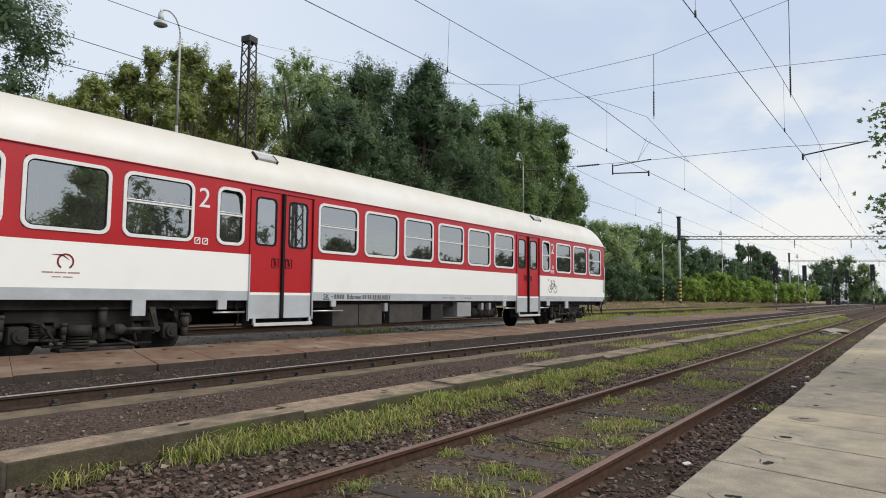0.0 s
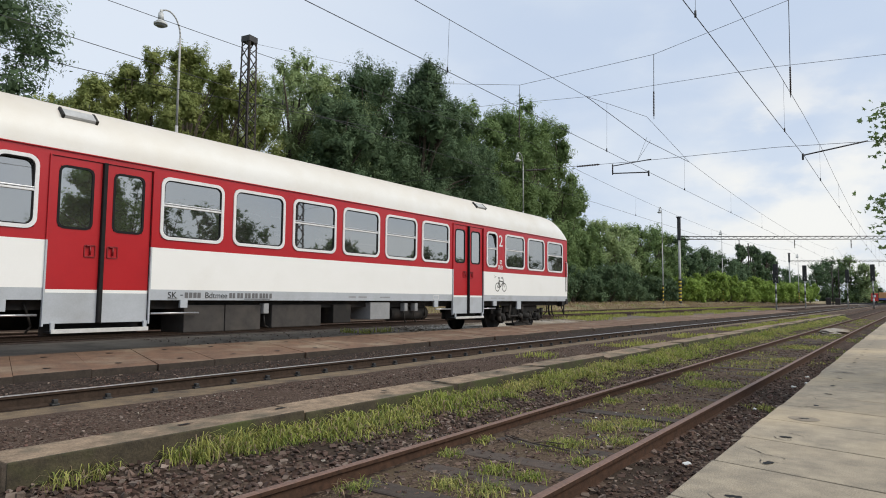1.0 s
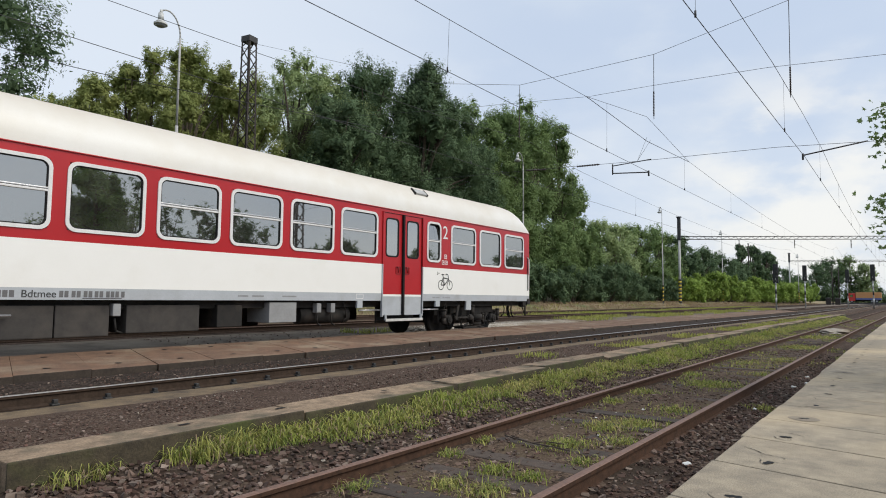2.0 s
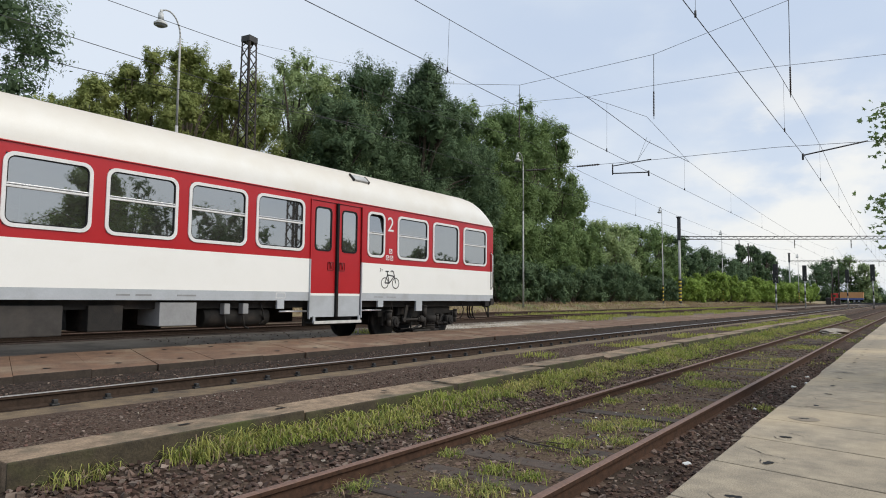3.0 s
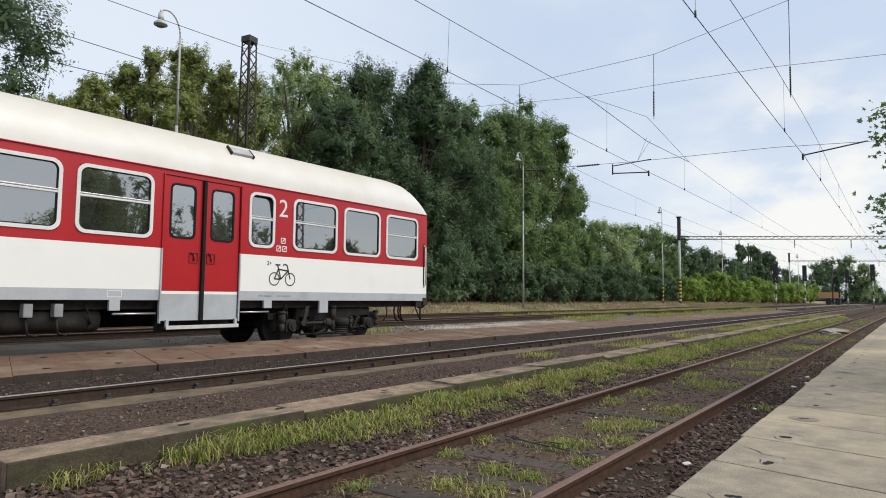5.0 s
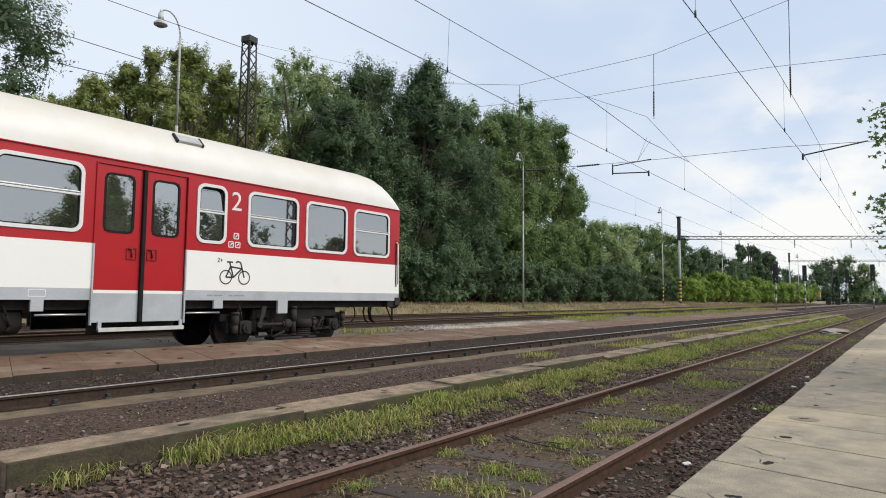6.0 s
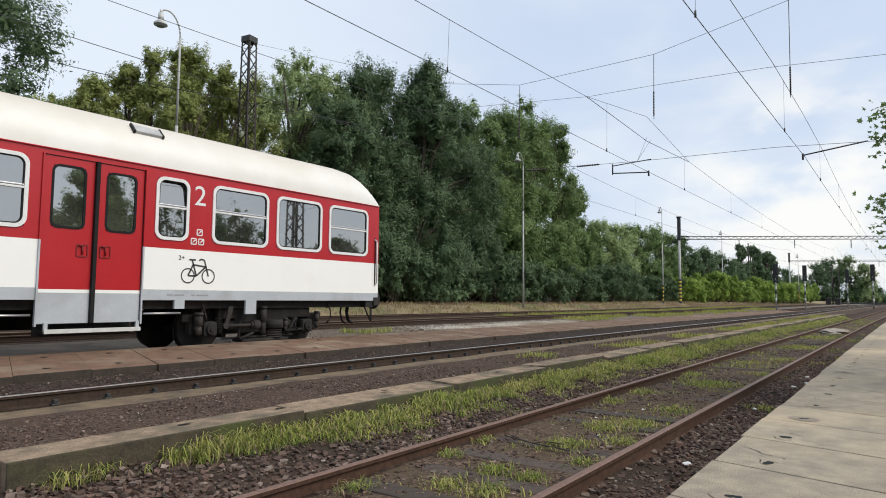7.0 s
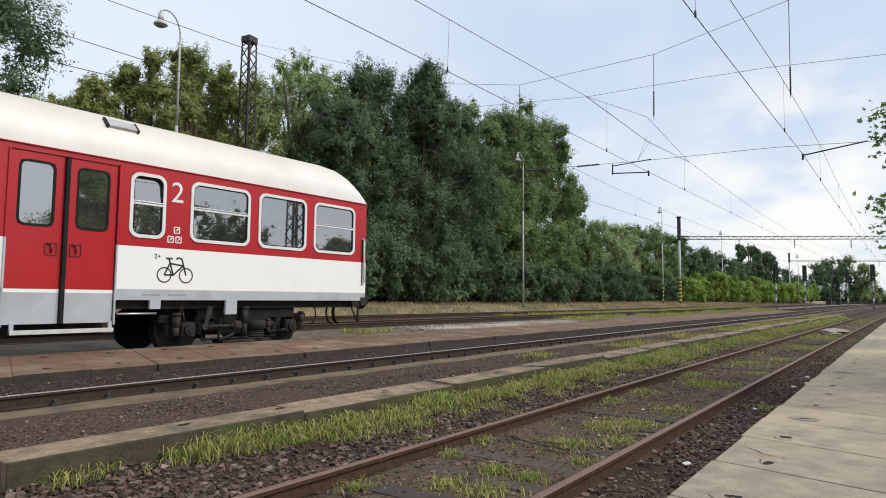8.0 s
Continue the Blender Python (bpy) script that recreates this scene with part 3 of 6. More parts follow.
def side_panel(name, x0, x1, openings, parent, y, s):
    """The coach's side wall from sill to cant rail in painted bands, with real window openings."""
    bm = bmesh.new()
    xs = sorted({x0, x1, *[v for o in openings for v in o[:2]]})
    zs = [SILL, GREYTOP, WAIST, WZ0 + 0.02, WZ1 - 0.02, CANT]
    mis = [2, 0, 1, 1, 1]
    for a, b in zip(xs, xs[1:]):
        for (c, d), mi in zip(zip(zs, zs[1:]), mis):
            if c >= WZ0 - 0.05 and d <= WZ1 + 0.05 and any(o[0] - 1e-6 <= a and b <= o[1] + 1e-6 for o in openings):
                continue
            poly(bm, [(a, c), (b, c), (b, d), (a, d)], y, mi)
    bmesh.ops.remove_doubles(bm, verts=bm.verts, dist=1e-5)
    r = bmesh.ops.extrude_face_region(bm, geom=bm.faces[:])
    for v in r["geom"]:
        if isinstance(v, bmesh.types.BMVert):
            v.co.y += 0.05 * -s
    bmesh.ops.recalc_face_normals(bm, faces=bm.faces)
    return part(name, bm, ["white", "red", "grey"], parent)


def coach_window(a, b, kind, parent, y, s):
    """White rounded frame, tinted pane and, where it opens, a bright bar."""
    w = part("window", ring(bmesh.new(), rrect(a - 0.005, b + 0.005, WZ0 - 0.005, WZ1 + 0.005, 0.17), rrect(a + 0.055, b - 0.055, WZ0 + 0.055, WZ1 - 0.055, 0.125), y + 0.022 * s, y - 0.03 * s), "frame", parent)
    bm = ring(bmesh.new(), rrect(a + 0.054, b - 0.054, WZ0 + 0.054, WZ1 - 0.054, 0.125), rrect(a + 0.075, b - 0.075, WZ0 + 0.075, WZ1 - 0.075, 0.105), y + 0.008 * s, y - 0.03 * s)
    part("seal", bm, "rubber", w)
    zm = WZ0 + (0.62 if kind == 1 else 0.60)
    bm = bmesh.new()
    if kind == 0:
        poly(bm, rrect(a + 0.06, b - 0.06, WZ0 + 0.06, WZ1 - 0.06, 0.12), y - 0.012 * s)
        part("pane", bm, "glass", w)
    else:
        poly(bm, [(a + 0.06, WZ0 + 0.06), (b - 0.06, WZ0 + 0.06), (b - 0.06, zm), (a + 0.06, zm)], y - 0.014 * s)
        part("pane", bm, "glass", w)
        bm = bmesh.new()
        f = poly(bm, [(a + 0.06, zm + 0.05), (b - 0.06, zm + 0.05), (b - 0.06, WZ1 - 0.06), (a + 0.06, WZ1 - 0.06)], y - 0.008 * s)
        top = part("pane", bm, "glass", w)
        if kind == 2:                           # small vent window stands tilted inwards
            for v in top.data.vertices:
                if v.co.z > zm + 0.2:
                    v.co.y -= 0.05 * s
        part("bar", boxed(a + 0.056, b - 0.056, y - 0.02, y + 0.02, zm - 0.005, zm + 0.03, bevel=0.006), "frame", w)
        part("bar", boxed(a + 0.056, b - 0.056, y - 0.018, y + 0.016, zm + 0.038, zm + 0.062, bevel=0.005), "steel", w)
    return w


def door_leaf(a, b, parent, y, s, hand):
    bm = bmesh.new()
    wa, wb = a + 0.15, b - 0.15
    xs, zs = [a, wa, wb, b], [0.66, 1.16, 1.215, 2.235, 3.245, 3.40]
    mis = [2, 0, 1, 1, 1]
    for i in range(3):
        for j in range(5):
            if i == 1 and j == 3:
                continue
            poly(bm, [(xs[i], zs[j]), (xs[i + 1], zs[j]), (xs[i + 1], zs[j + 1]), (xs[i], zs[j + 1])], y - 0.02 * s, mis[j])
    bmesh.ops.remove_doubles(bm, verts=bm.verts, dist=1e-5)
    r = bmesh.ops.extrude_face_region(bm, geom=bm.faces[:])
    for v in r["geom"]:
        if isinstance(v, bmesh.types.BMVert):
            v.co.y -= 0.04 * s
    bmesh.ops.recalc_face_normals(bm, faces=bm.faces)
    d = part("door_leaf", bm, ["white", "red", "grey"], parent, "red folding door leaf with a grey foot")
    part("seal", ring(bmesh.new(), rrect(wa - 0.022, wb + 0.022, 2.213, 3.267, 0.12), rrect(wa + 0.016, wb - 0.016, 2.251, 3.229, 0.09), y - 0.012 * s, y - 0.05 * s), "rubber", d)
    bm = bmesh.new()
    poly(bm, rrect(wa + 0.01, wb - 0.01, 2.245, 3.235, 0.1), y - 0.03 * s)
    part("pane", bm, "doorglass", d)
    hx = b - 0.25 if hand > 0 else a + 0.06
    bm = ring(bmesh.new(), rrect(hx, hx + 0.19, 1.76, 1.97, 0.02, 2), rrect(hx + 0.016, hx + 0.174, 1.776, 1.954, 0.012, 2), y - 0.004 * s, y - 0.03 * s)
    part("handle_frame", bm, "handlered", d)
    tu = tubed([(hx + 0.095, y + 0.005 * s, 1.80), (hx + 0.095, y + 0.005 * s, 1.95), (hx + 0.03, y + 0.005 * s, 1.95)], 0.014)
    part("handle", tu, "handlered", d)
    return d


def roof(parent):
    """Arched roof whose end drops in a rounded nose."""
    bm = bmesh.new()
    n = 24

    def section(x):
        k = 1.0
        e = min(-x, LENGTH + x)
        if e < 1.1:
            k = (1 - (1 - e / 1.1) ** 2.4) ** 0.5
        pts = []
        for i in range(n + 1):
            a = math.pi * i / n
            ca, sa = math.cos(a), math.sin(a)
            yy = math.copysign(abs(ca) ** 0.62, ca) * (SIDE + 0.012)
            zz = CANT + (APEX - CANT) * k * abs(sa) ** 0.9
            pts.append((x, yy, zz))
        return [bm.verts.new(p) for p in pts]

    xs = [-0.003, -0.03, -0.08, -0.16, -0.28, -0.45, -0.7, -1.1] + [-1.1 - (LENGTH - 2.2) * i / 14 for i in range(1, 15)] + [-LENGTH + v for v in (0.7, 0.45, 0.28, 0.16, 0.08, 0.03, 0.003)]
    rs = [section(x) for x in xs]
    for r0, r1 in zip(rs, rs[1:]):
        for i in range(n):
            bm.faces.new((r0[i], r0[i + 1], r1[i + 1], r1[i]))
    bm.faces.new(rs[0])
    bm.faces.new(rs[-1][::-1])
    bmesh.ops.recalc_face_normals(bm, faces=bm.faces)
    ob = part("roof", bm, "roof", parent, "dirty white arched steel roof", smooth=True)
    g = tubed([(-LENGTH + 0.05, -SIDE - 0.014, CANT), (-0.02, -SIDE - 0.014, CANT)], 0.013, 6)
    part("gutter", g, "red", ob)
    for x in (-6.25, -18.9):
        v = part("roof_vent", boxed(-0.28, 0.28, -0.11, 0.11, -0.05, 0.045, bevel=0.03), "galv", ob)
        v.matrix_basis = pose(x, -1.19, 4.165, 43, 0, 0)
        for dx in (-0.30, 0.25):
            w = part("vent_cap", boxed(dx, dx + 0.045, -0.125, 0.125, -0.05, 0.052, bevel=0.015), "under", ob)
            w.matrix_basis = pose(x, -1.19, 4.165, 43, 0, 0)
    return ob


def text_mesh(name, words, size, parent, x, y, z, material):
    """Letters as a thin mesh that faces the platform."""
    cu = bpy.data.curves.new(name, "FONT")
    cu.body, cu.size, cu.extrude = words, size, 0.002
    tmp = new(name, cu)
    me = bpy.data.meshes.new_from_object(tmp.evaluated_get(bpy.context.evaluated_depsgraph_get()))
    bpy.data.objects.remove(tmp)
    me.materials.clear()
    me.materials.append(M[material])
    ob = new(name, me)
    ob.parent = parent
    ob.matrix_basis = pose(x, y, z, 90, 0, 0)
    return ob


def numeral_two(parent, x, z, h, y):
    ob = text_mesh("class_numeral", "2", h * 1.38, parent, x, y, z, "frame")
    ob["label"] = "white class numeral 2"


def bicycle_sign(parent, x, z, y):
    """A bicycle pictogram of black lines on the white side."""
    bm = bmesh.new()

    def stroke(pts, w=0.016):
        for (a, b), (c, d) in zip(pts, pts[1:]):
            n = Vector((d - b, a - c)).normalized() * w
            poly(bm, [(x + 1.05 * p + q, z + 1.05 * r + u) for p, r, q, u in ((a, b, n.x, n.y), (c, d, n.x, n.y), (c, d, -n.x, -n.y), (a, b, -n.x, -n.y))], y)

    for cx in (0.14, 0.56):
        stroke([(cx + 0.13 * math.cos(radians(20 * i)), 0.135 + 0.13 * math.sin(radians(20 * i))) for i in range(19)], 0.012)
    stroke([(0.14, 0.135), (0.31, 0.135), (0.50, 0.31), (0.24, 0.34), (0.14, 0.135)])
    stroke([(0.31, 0.135), (0.22, 0.42)])
    stroke([(0.16, 0.43), (0.29, 0.43)], 0.016)
    stroke([(0.56, 0.135), (0.47, 0.43), (0.40, 0.45), (0.36, 0.42)])
    bmesh.ops.recalc_face_normals(bm, faces=bm.faces)
    part("bicycle_sign", bm, "ink", parent, "black bicycle pictogram")
    text_mesh("numeral", "2+", 0.12, parent, x - 0.06, y, z + 0.44, "ink")


def bars(parent, x, z, y, words, h, material):
    """Unreadable or private lettering as plain bars."""
    for w, gap in words:
        part("lettering", boxed(x, x + w, y - 0.001, y + 0.001, z, z + h), material, parent)
        x += w + gap


def wheelset(parent, x):
    bm = bmesh.new()
    tube(bm, (0, -1.0, 0), (0, 1.0, 0), 0.08, 12)
    for s in (-1, 1):
        tube(bm, (0, s * 0.68, 0), (0, s * 0.82, 0), 0.46, 36)
        tube(bm, (0, s * 0.66, 0), (0, s * 0.685, 0), 0.485, 36)
        tube(bm, (0, s * 0.82, 0), (0, s * 0.826, 0), 0.38, 28)
        tube(bm, (0, s * 0.8, 0), (0, s * 0.86, 0), 0.14, 16)
        for k in range(6):
            a = math.pi * k / 3
            tube(bm, (0.26 * math.cos(a), s * 0.82, 0.26 * math.sin(a)), (0.26 * math.cos(a), s * 0.832, 0.26 * math.sin(a)), 0.05, 8)
    ob = part("wheelset", bm, "under", parent, "dark steel wheelset")
    ob.location = (x, 0, 0.46)
    return ob


def bogie(parent, xc, m):
    """Two-axle bogie with deep side beams, axle boxes, a ringed bolster spring, dampers, an anchor rod and its crank; m = -1 turns it end for end."""
    bm = bmesh.new()
    for s in (-1, 1):
        y0, y1 = sorted((s * 0.96, s * 1.11))
        box(bm, *sorted((-1.45 * m, 1.02 * m)), y0, y1, 0.66, 0.88, bevel=0.03)
        box(bm, *sorted((-0.72 * m, 0.62 * m)), y0, y1, 0.56, 0.70, bevel=0.03)
        for x in (-1.62, 1.62):
            box(bm, x - 0.2, x + 0.2, y0 + 0.02, y1 - 0.02, 0.60, 0.76, bevel=0.04)
            box(bm, x - 0.05, x + 0.05, y0, y1, 0.36, 0.72, bevel=0.02)
    box(bm, -0.45, 0.45, -1.1, 1.1, 0.62, 0.82, bevel=0.02)
    fr = part("bogie", bm, "bogie", parent, "grimy two-axle bogie")
    fr.location = (xc, 0, 0)
    for x in (-1.28, 1.28):
        b = boxed(x - 0.16, x + 0.16, -1.25, -1.05, 0.32, 0.62, bevel=0.07)
        tube(b, (x, -1.24, 0.46), (x, -1.30, 0.46), 0.12, 18, 0.10)
        tube(b, (x, -1.30, 0.46), (x, -1.32, 0.46), 0.05, 12)
        part("axle_box", b, "bogie", fr, "grimy axle box")
        d = -0.3 if x > 0 else 0.3
        b = bmesh.new()
        for k in range(6):
            tube(b, (x + d, -1.06, 0.42 + k * 0.045), (x + d, -1.06, 0.445 + k * 0.045), 0.08, 12)
        part("coil_spring", b, "under", fr)
    for x, z0, z1, r in ((0.0, 0.33, 0.92, 0.075), (-1.55, 0.40, 0.80, 0.06), (1.56, 0.36, 0.80, 0.085), (-0.62, 0.36, 0.66, 0.05)):
        b = tube(bmesh.new(), (x * m, -1.24, z0), (x * m, -1.24, (z0 + z1) / 2), r * 0.8, 12)
        tube(b, (x * m, -1.24, (z0 + z1) / 2 - 0.04), (x * m, -1.24, z1 - 0.05), r, 12)
        tube(b, (x * m, -1.24, z1 - 0.05), (x * m, -1.24, z1), r * 1.25, 12, r)
        part("damper", b, "dusty", fr, "dusty grey damper")
    b = tube(bmesh.new(), (-0.36 * m, -1.12, 0.44), (-0.36 * m, -1.12, 0.62), 0.235, 22, 0.22)
    part("spring_seat", b, "bogie", fr)
    for k in range(4):
        part("spring_coil", tube(bmesh.new(), (-0.36 * m, -1.12, 0.235 + k * 0.05), (-0.36 * m, -1.12, 0.268 + k * 0.05), 0.2, 20), "under", fr)
    part("spring_plank", boxed(*sorted((-0.68 * m, 0.55 * m)), -1.28, -0.92, 0.17, 0.235, bevel=0.02), "bogie", fr)
    b = tube(bmesh.new(), (0.28 * m, -1.29, 0.53), (1.0 * m, -1.29, 0.52), 0.034, 10)
    tube(b, (0.16 * m, -1.29, 0.53), (0.32 * m, -1.29, 0.53), 0.095, 16)
    tube(b, (0.32 * m, -1.29, 0.53), (0.37 * m, -1.29, 0.53), 0.065, 14)
    tube(b, (0.97 * m, -1.32, 0.52), (0.97 * m, -1.24, 0.52), 0.06, 12)
    part("anchor_rod", b, "dusty", fr, "dusty grey anchor rod")
    b = bmesh.new()
    for yy in (-1.31, -1.27):
        poly(b, [(0.80 * m, 0.92), (0.92 * m, 0.92), (1.01 * m, 0.50), (0.94 * m, 0.48)], yy)
    lo, hi = b.faces[:]
    va, vb = list(lo.verts), list(hi.verts)
    for k in range(4):
        b.faces.new((va[k], va[(k + 1) % 4], vb[(k + 1) % 4], vb[k]))
    bmesh.ops.recalc_face_normals(b, faces=b.faces)
    part("lever", b, "dusty", fr, "dusty grey crank lever")
    for p, q, r in (((-1.3, -1.2, 0.40), (-0.6, -1.2, 0.37), 0.03), ((-0.9, -1.15, 0.28), (0.95, -1.15, 0.26), 0.022), ((-0.95, -1.2, 0.66), (-0.7, -1.2, 0.3), 0.03), ((0.55, -1.2, 0.66), (0.62, -1.24, 0.28), 0.025), ((1.42, -1.15, 0.9), (1.5, -1.2, 0.5), 0.025), ((0.3, -1.3, 0.36), (0.62, -1.28, 0.24), 0.03)):
        part("brake_rod", tube(bmesh.new(), (p[0] * m, p[1], p[2]), (q[0] * m, q[1], q[2]), r, 8), "bogie", fr)
    for x in (-0.85, 0.62):
        part("brake_cylinder", tube(bmesh.new(), ((x - 0.17) * m, -1.0, 0.5), ((x + 0.17) * m, -1.0, 0.5), 0.12, 16), "under", fr)
    part("brake_hose", tubed([(-1.0 * m, -1.2, 0.64), (-0.88 * m, -1.26, 0.56), (-0.86 * m, -1.26, 0.46), (-0.98 * m, -1.24, 0.4)], 0.014), "rubber", fr)
    part("transom", boxed(-0.9, 0.9, -0.95, 0.95, 0.34, 0.66, bevel=0.03), "under", fr)
    for x in (-0.74, 0.74):
        part("brake_shoe", boxed(x - 0.06, x + 0.06, -0.9, -0.66, 0.26, 0.68, bevel=0.02), "under", fr)
    return fr, [wheelset(fr, -1.28), wheelset(fr, 1.28)]


def make_coach():
    c = thing("passenger_coach", "red and white railway passenger coach with grey sill", "train coach", pose(27.85, Y3, Z2))
    segs = [(-6.33, 0.0), (-17.62, -8.07), (-LENGTH, -19.40)]
    for s, y in ((-1, -SIDE), (1, SIDE)):
        # s = -1: side towards the platform
        ops = [(a + 0.03, b - 0.03) for a, b, k in WINDOWS]
        for x0, x1 in segs:
            side_panel("side_wall", x0, x1, [o for o in ops if x0 < o[0] and o[1] < x1], c, y, s)
        for a, b, k in WINDOWS:
            coach_window(a, b, k, c, y, s)
        for a, b in DOORS:
            m = (a + b) / 2
            part("door_header", boxed(a, b, y - 0.03 * s - 0.03, y - 0.03 * s + 0.03, 3.40, CANT), "red", c)
            door_leaf(a + 0.03, m - 0.035, c, y, s, 1)
            door_leaf(m + 0.035, b - 0.03, c, y, s, -1)
            part("door_gap", boxed(a + 0.03, b - 0.03, y - 0.012 * s - 0.006, y - 0.012 * s + 0.006, 3.392, 3.408), "rubber", c)
            for x in (a + 0.027, b - 0.027):
                part("door_gap", boxed(x - 0.006, x + 0.006, y - 0.012 * s - 0.006, y - 0.012 * s + 0.006, 0.68, 3.40), "rubber", c)
            part("door_seal", boxed(m - 0.033, m + 0.033, y - 0.045, y + 0.045, 0.66, 3.40, bevel=0.01), "rubber", c, "black rubber door edge")
            for x in (a + 0.012, b - 0.012):
                part("door_post", boxed(x - 0.011, x + 0.011, y - 0.03, y + 0.022, WAIST, 3.41), "red", c)
                part("door_post", boxed(x - 0.013, x + 0.013, y - 0.03, y + 0.03, 0.62, WAIST), "grey", c)
            part("step", boxed(a + 0.14, b - 0.02, y - 0.03 if s < 0 else y - 0.25, y + 0.25 if s < 0 else y + 0.03, 0.50, 0.53), "under", c)
            yy = y + 0.035 * s
            part("step_edge", boxed(a + 0.14, b - 0.02, yy - 0.012, yy + 0.012, 0.50, 0.57, bevel=0.005), "steplip", c, "pale step edge")
            part("step_riser", boxed(a + 0.1, b - 0.05, y - 0.3 * s - 0.02, y - 0.3 * s + 0.02, 0.45, 1.1), "under", c)
            for x in (a + 0.17, b - 0.07):
                part("step_hanger", boxed(x - 0.03, x + 0.03, y - 0.02, y + 0.02, 0.5, 0.68), "grey", c)
    roof(c)
    part("end_wall", boxed(-0.06, -0.004, -SIDE + 0.06, SIDE - 0.06, 1.0, CANT + 0.02), "grey", c)
    part("end_wall", boxed(-LENGTH + 0.004, -LENGTH + 0.06, -SIDE + 0.06, SIDE - 0.06, 1.0, CANT + 0.02), "grey", c)
    part("gangway", ring(bmesh.new(), rrect(-0.55, 0.55, 1.15, 3.35, 0.2), rrect(-0.4, 0.4, 1.3, 3.2, 0.15), -0.22, 0.0), "rubber", c).matrix_basis = pose(0, 0, 0, 0, 0, 90)
    part("floor", boxed(-LENGTH + 0.07, -0.07, -SIDE + 0.07, SIDE - 0.07, 1.08, 1.22), "interior", c)
    part("ceiling", boxed(-LENGTH + 0.07, -0.07, -SIDE + 0.07, SIDE - 0.07, 3.42, 3.46), "interior", c)
    for x in (-6.2, -8.3, -17.5, -19.5):
        part("partition", boxed(x - 0.02, x + 0.02, -SIDE + 0.08, SIDE - 0.08, 1.22, 3.41), "interior", c)
    for a, b in ((-6.2, -5.42), (-20.25, -19.5)):
        part("washroom_wall", boxed(a, b, -0.72, -0.68, 1.22, 3.41), "interior", c)
    for x in (-5.42, -3.45, -20.25, -22.2):
        part("partition", boxed(x - 0.02, x + 0.02, -SIDE + 0.08, SIDE - 0.08, 1.22, 3.41), "interior", c)
    for i in range(12):
        x = -8.9 - 0.79 * i if i < 11 else -17.0
        for y in (-0.85, 0.85):
            part("seat", boxed(x - 0.06, x + 0.06, y - 0.5, y + 0.5, 1.3, 2.42, bevel=0.03), "interior", c)
    # underframe
    part("underframe", boxed(-LENGTH + 0.3, -0.35, -1.2, 1.2, 0.88, SILL + 0.03), "under", c)
    part("sill_beam", boxed(-0.42, -0.12, -SIDE + 0.03, SIDE - 0.03, 0.88, SILL + 0.19), "under", c)
    y = -SIDE + 0.02
    for a, b, z in ((-5.69, -5.48, 0.88), (-4.09, -3.82, 0.76), (-8.97, -8.78, 0.86), (-17.0, -16.85, 0.9), (-20.1, -19.9, 0.86), (-21.85, -21.6, 0.76)):
        part("jacking_bracket", boxed(a, b, y - 0.02, y + 0.04, z, SILL + 0.003, bevel=0.006), "grey", c, "grey jacking bracket")
    for a, b in ((-6.28, -5.55), (-8.9, -8.12), (-17.58, -16.6), (-20.2, -19.46)):
        part("grab_rail", tubed([(a, y, 0.80), (b, y, 0.80)], 0.02, 8), "steel", c, "bright steel grab rail")
    for x0, x1, z0, k in ((-16.85, -15.95, 0.42, "boxgrey"), (-15.93, -15.05, 0.42, "boxgrey"), (-14.75, -13.3, 0.45, "boxgrey"), (-12.9, -12.3, 0.50, "under")):
        part("equipment_box", boxed(x0, x1, -1.3, -0.5, z0, 0.95, bevel=0.02), k, c, "dusty grey equipment box")
    part("equipment_box", boxed(-11.66, -10.9, -1.37, -0.6, 0.56, 1.0, bevel=0.015), "greybox", c, "light grey equipment box")
    b = tube(bmesh.new(), (-10.6, -1.0, 0.7), (-9.0, -1.0, 0.7), 0.2, 18)
    part("air_tank", b, "under", c)
    # equipment boxes added on the underframe's far side to darken the space below
    for x0, x1, z0 in ((-17.4, -15.2, 0.42), (-15.1, -12.6, 0.45), (-12.3, -10.6, 0.42), (-10.2, -8.4, 0.5)):
        part("equipment_box", boxed(x0, x1, 0.35, 1.22, z0, 0.9, bevel=0.03), "under", c)
    for x in (-14.95, -10.2, -9.75):
        part("valve_box", boxed(x - 0.07, x + 0.07, -1.36, -1.2, 0.76, 0.98, bevel=0.02), "greybox", c)
        part("pipe", tubed([(x, -1.28, 0.72), (x + 0.03, -1.28, 0.5), (x + 0.2, -1.2, 0.45)], 0.02), "under", c)
    for x in (-9.3, -5.0, -1.6, -21.0, -19.6):
        part("pipe", tubed([(x, -1.25, 0.98), (x + 0.06, -1.27, 0.8), (x + 0.14, -1.2, 0.62), (x + 0.1, -1.1, 0.5)], 0.018), "under", c)
    # coach end: buffers, coupling hoses, corner steps, handrail
    for sy in (-0.875, 0.875):
        b = tube(bmesh.new(), (-0.1, sy, 1.06), (0.38, sy, 1.06), 0.1, 16)
        tube(b, (0.38, sy, 1.06), (0.42, sy, 1.06), 0.24, 24)
        part("buffer", b, "under", c)
    for x, yy in ((-0.75, -1.1), (-0.95, -1.05), (-0.6, -0.9)):
        part("brake_hose", tubed([(x, yy, 0.95), (x - 0.04, yy, 0.75), (x + 0.02, yy, 0.55), (x + 0.14, yy, 0.48)], 0.025), "rubber", c)
    b = tubed([(-0.42, -1.33, 0.9), (-0.2, -1.33, 0.55), (-0.17, -1.33, 0.9)], 0.022)
    tube(b, (-0.17, -1.33, 0.9), (-0.17, -1.33, 0.52), 0.03, 6)
    part("corner_step", b, "under", c)
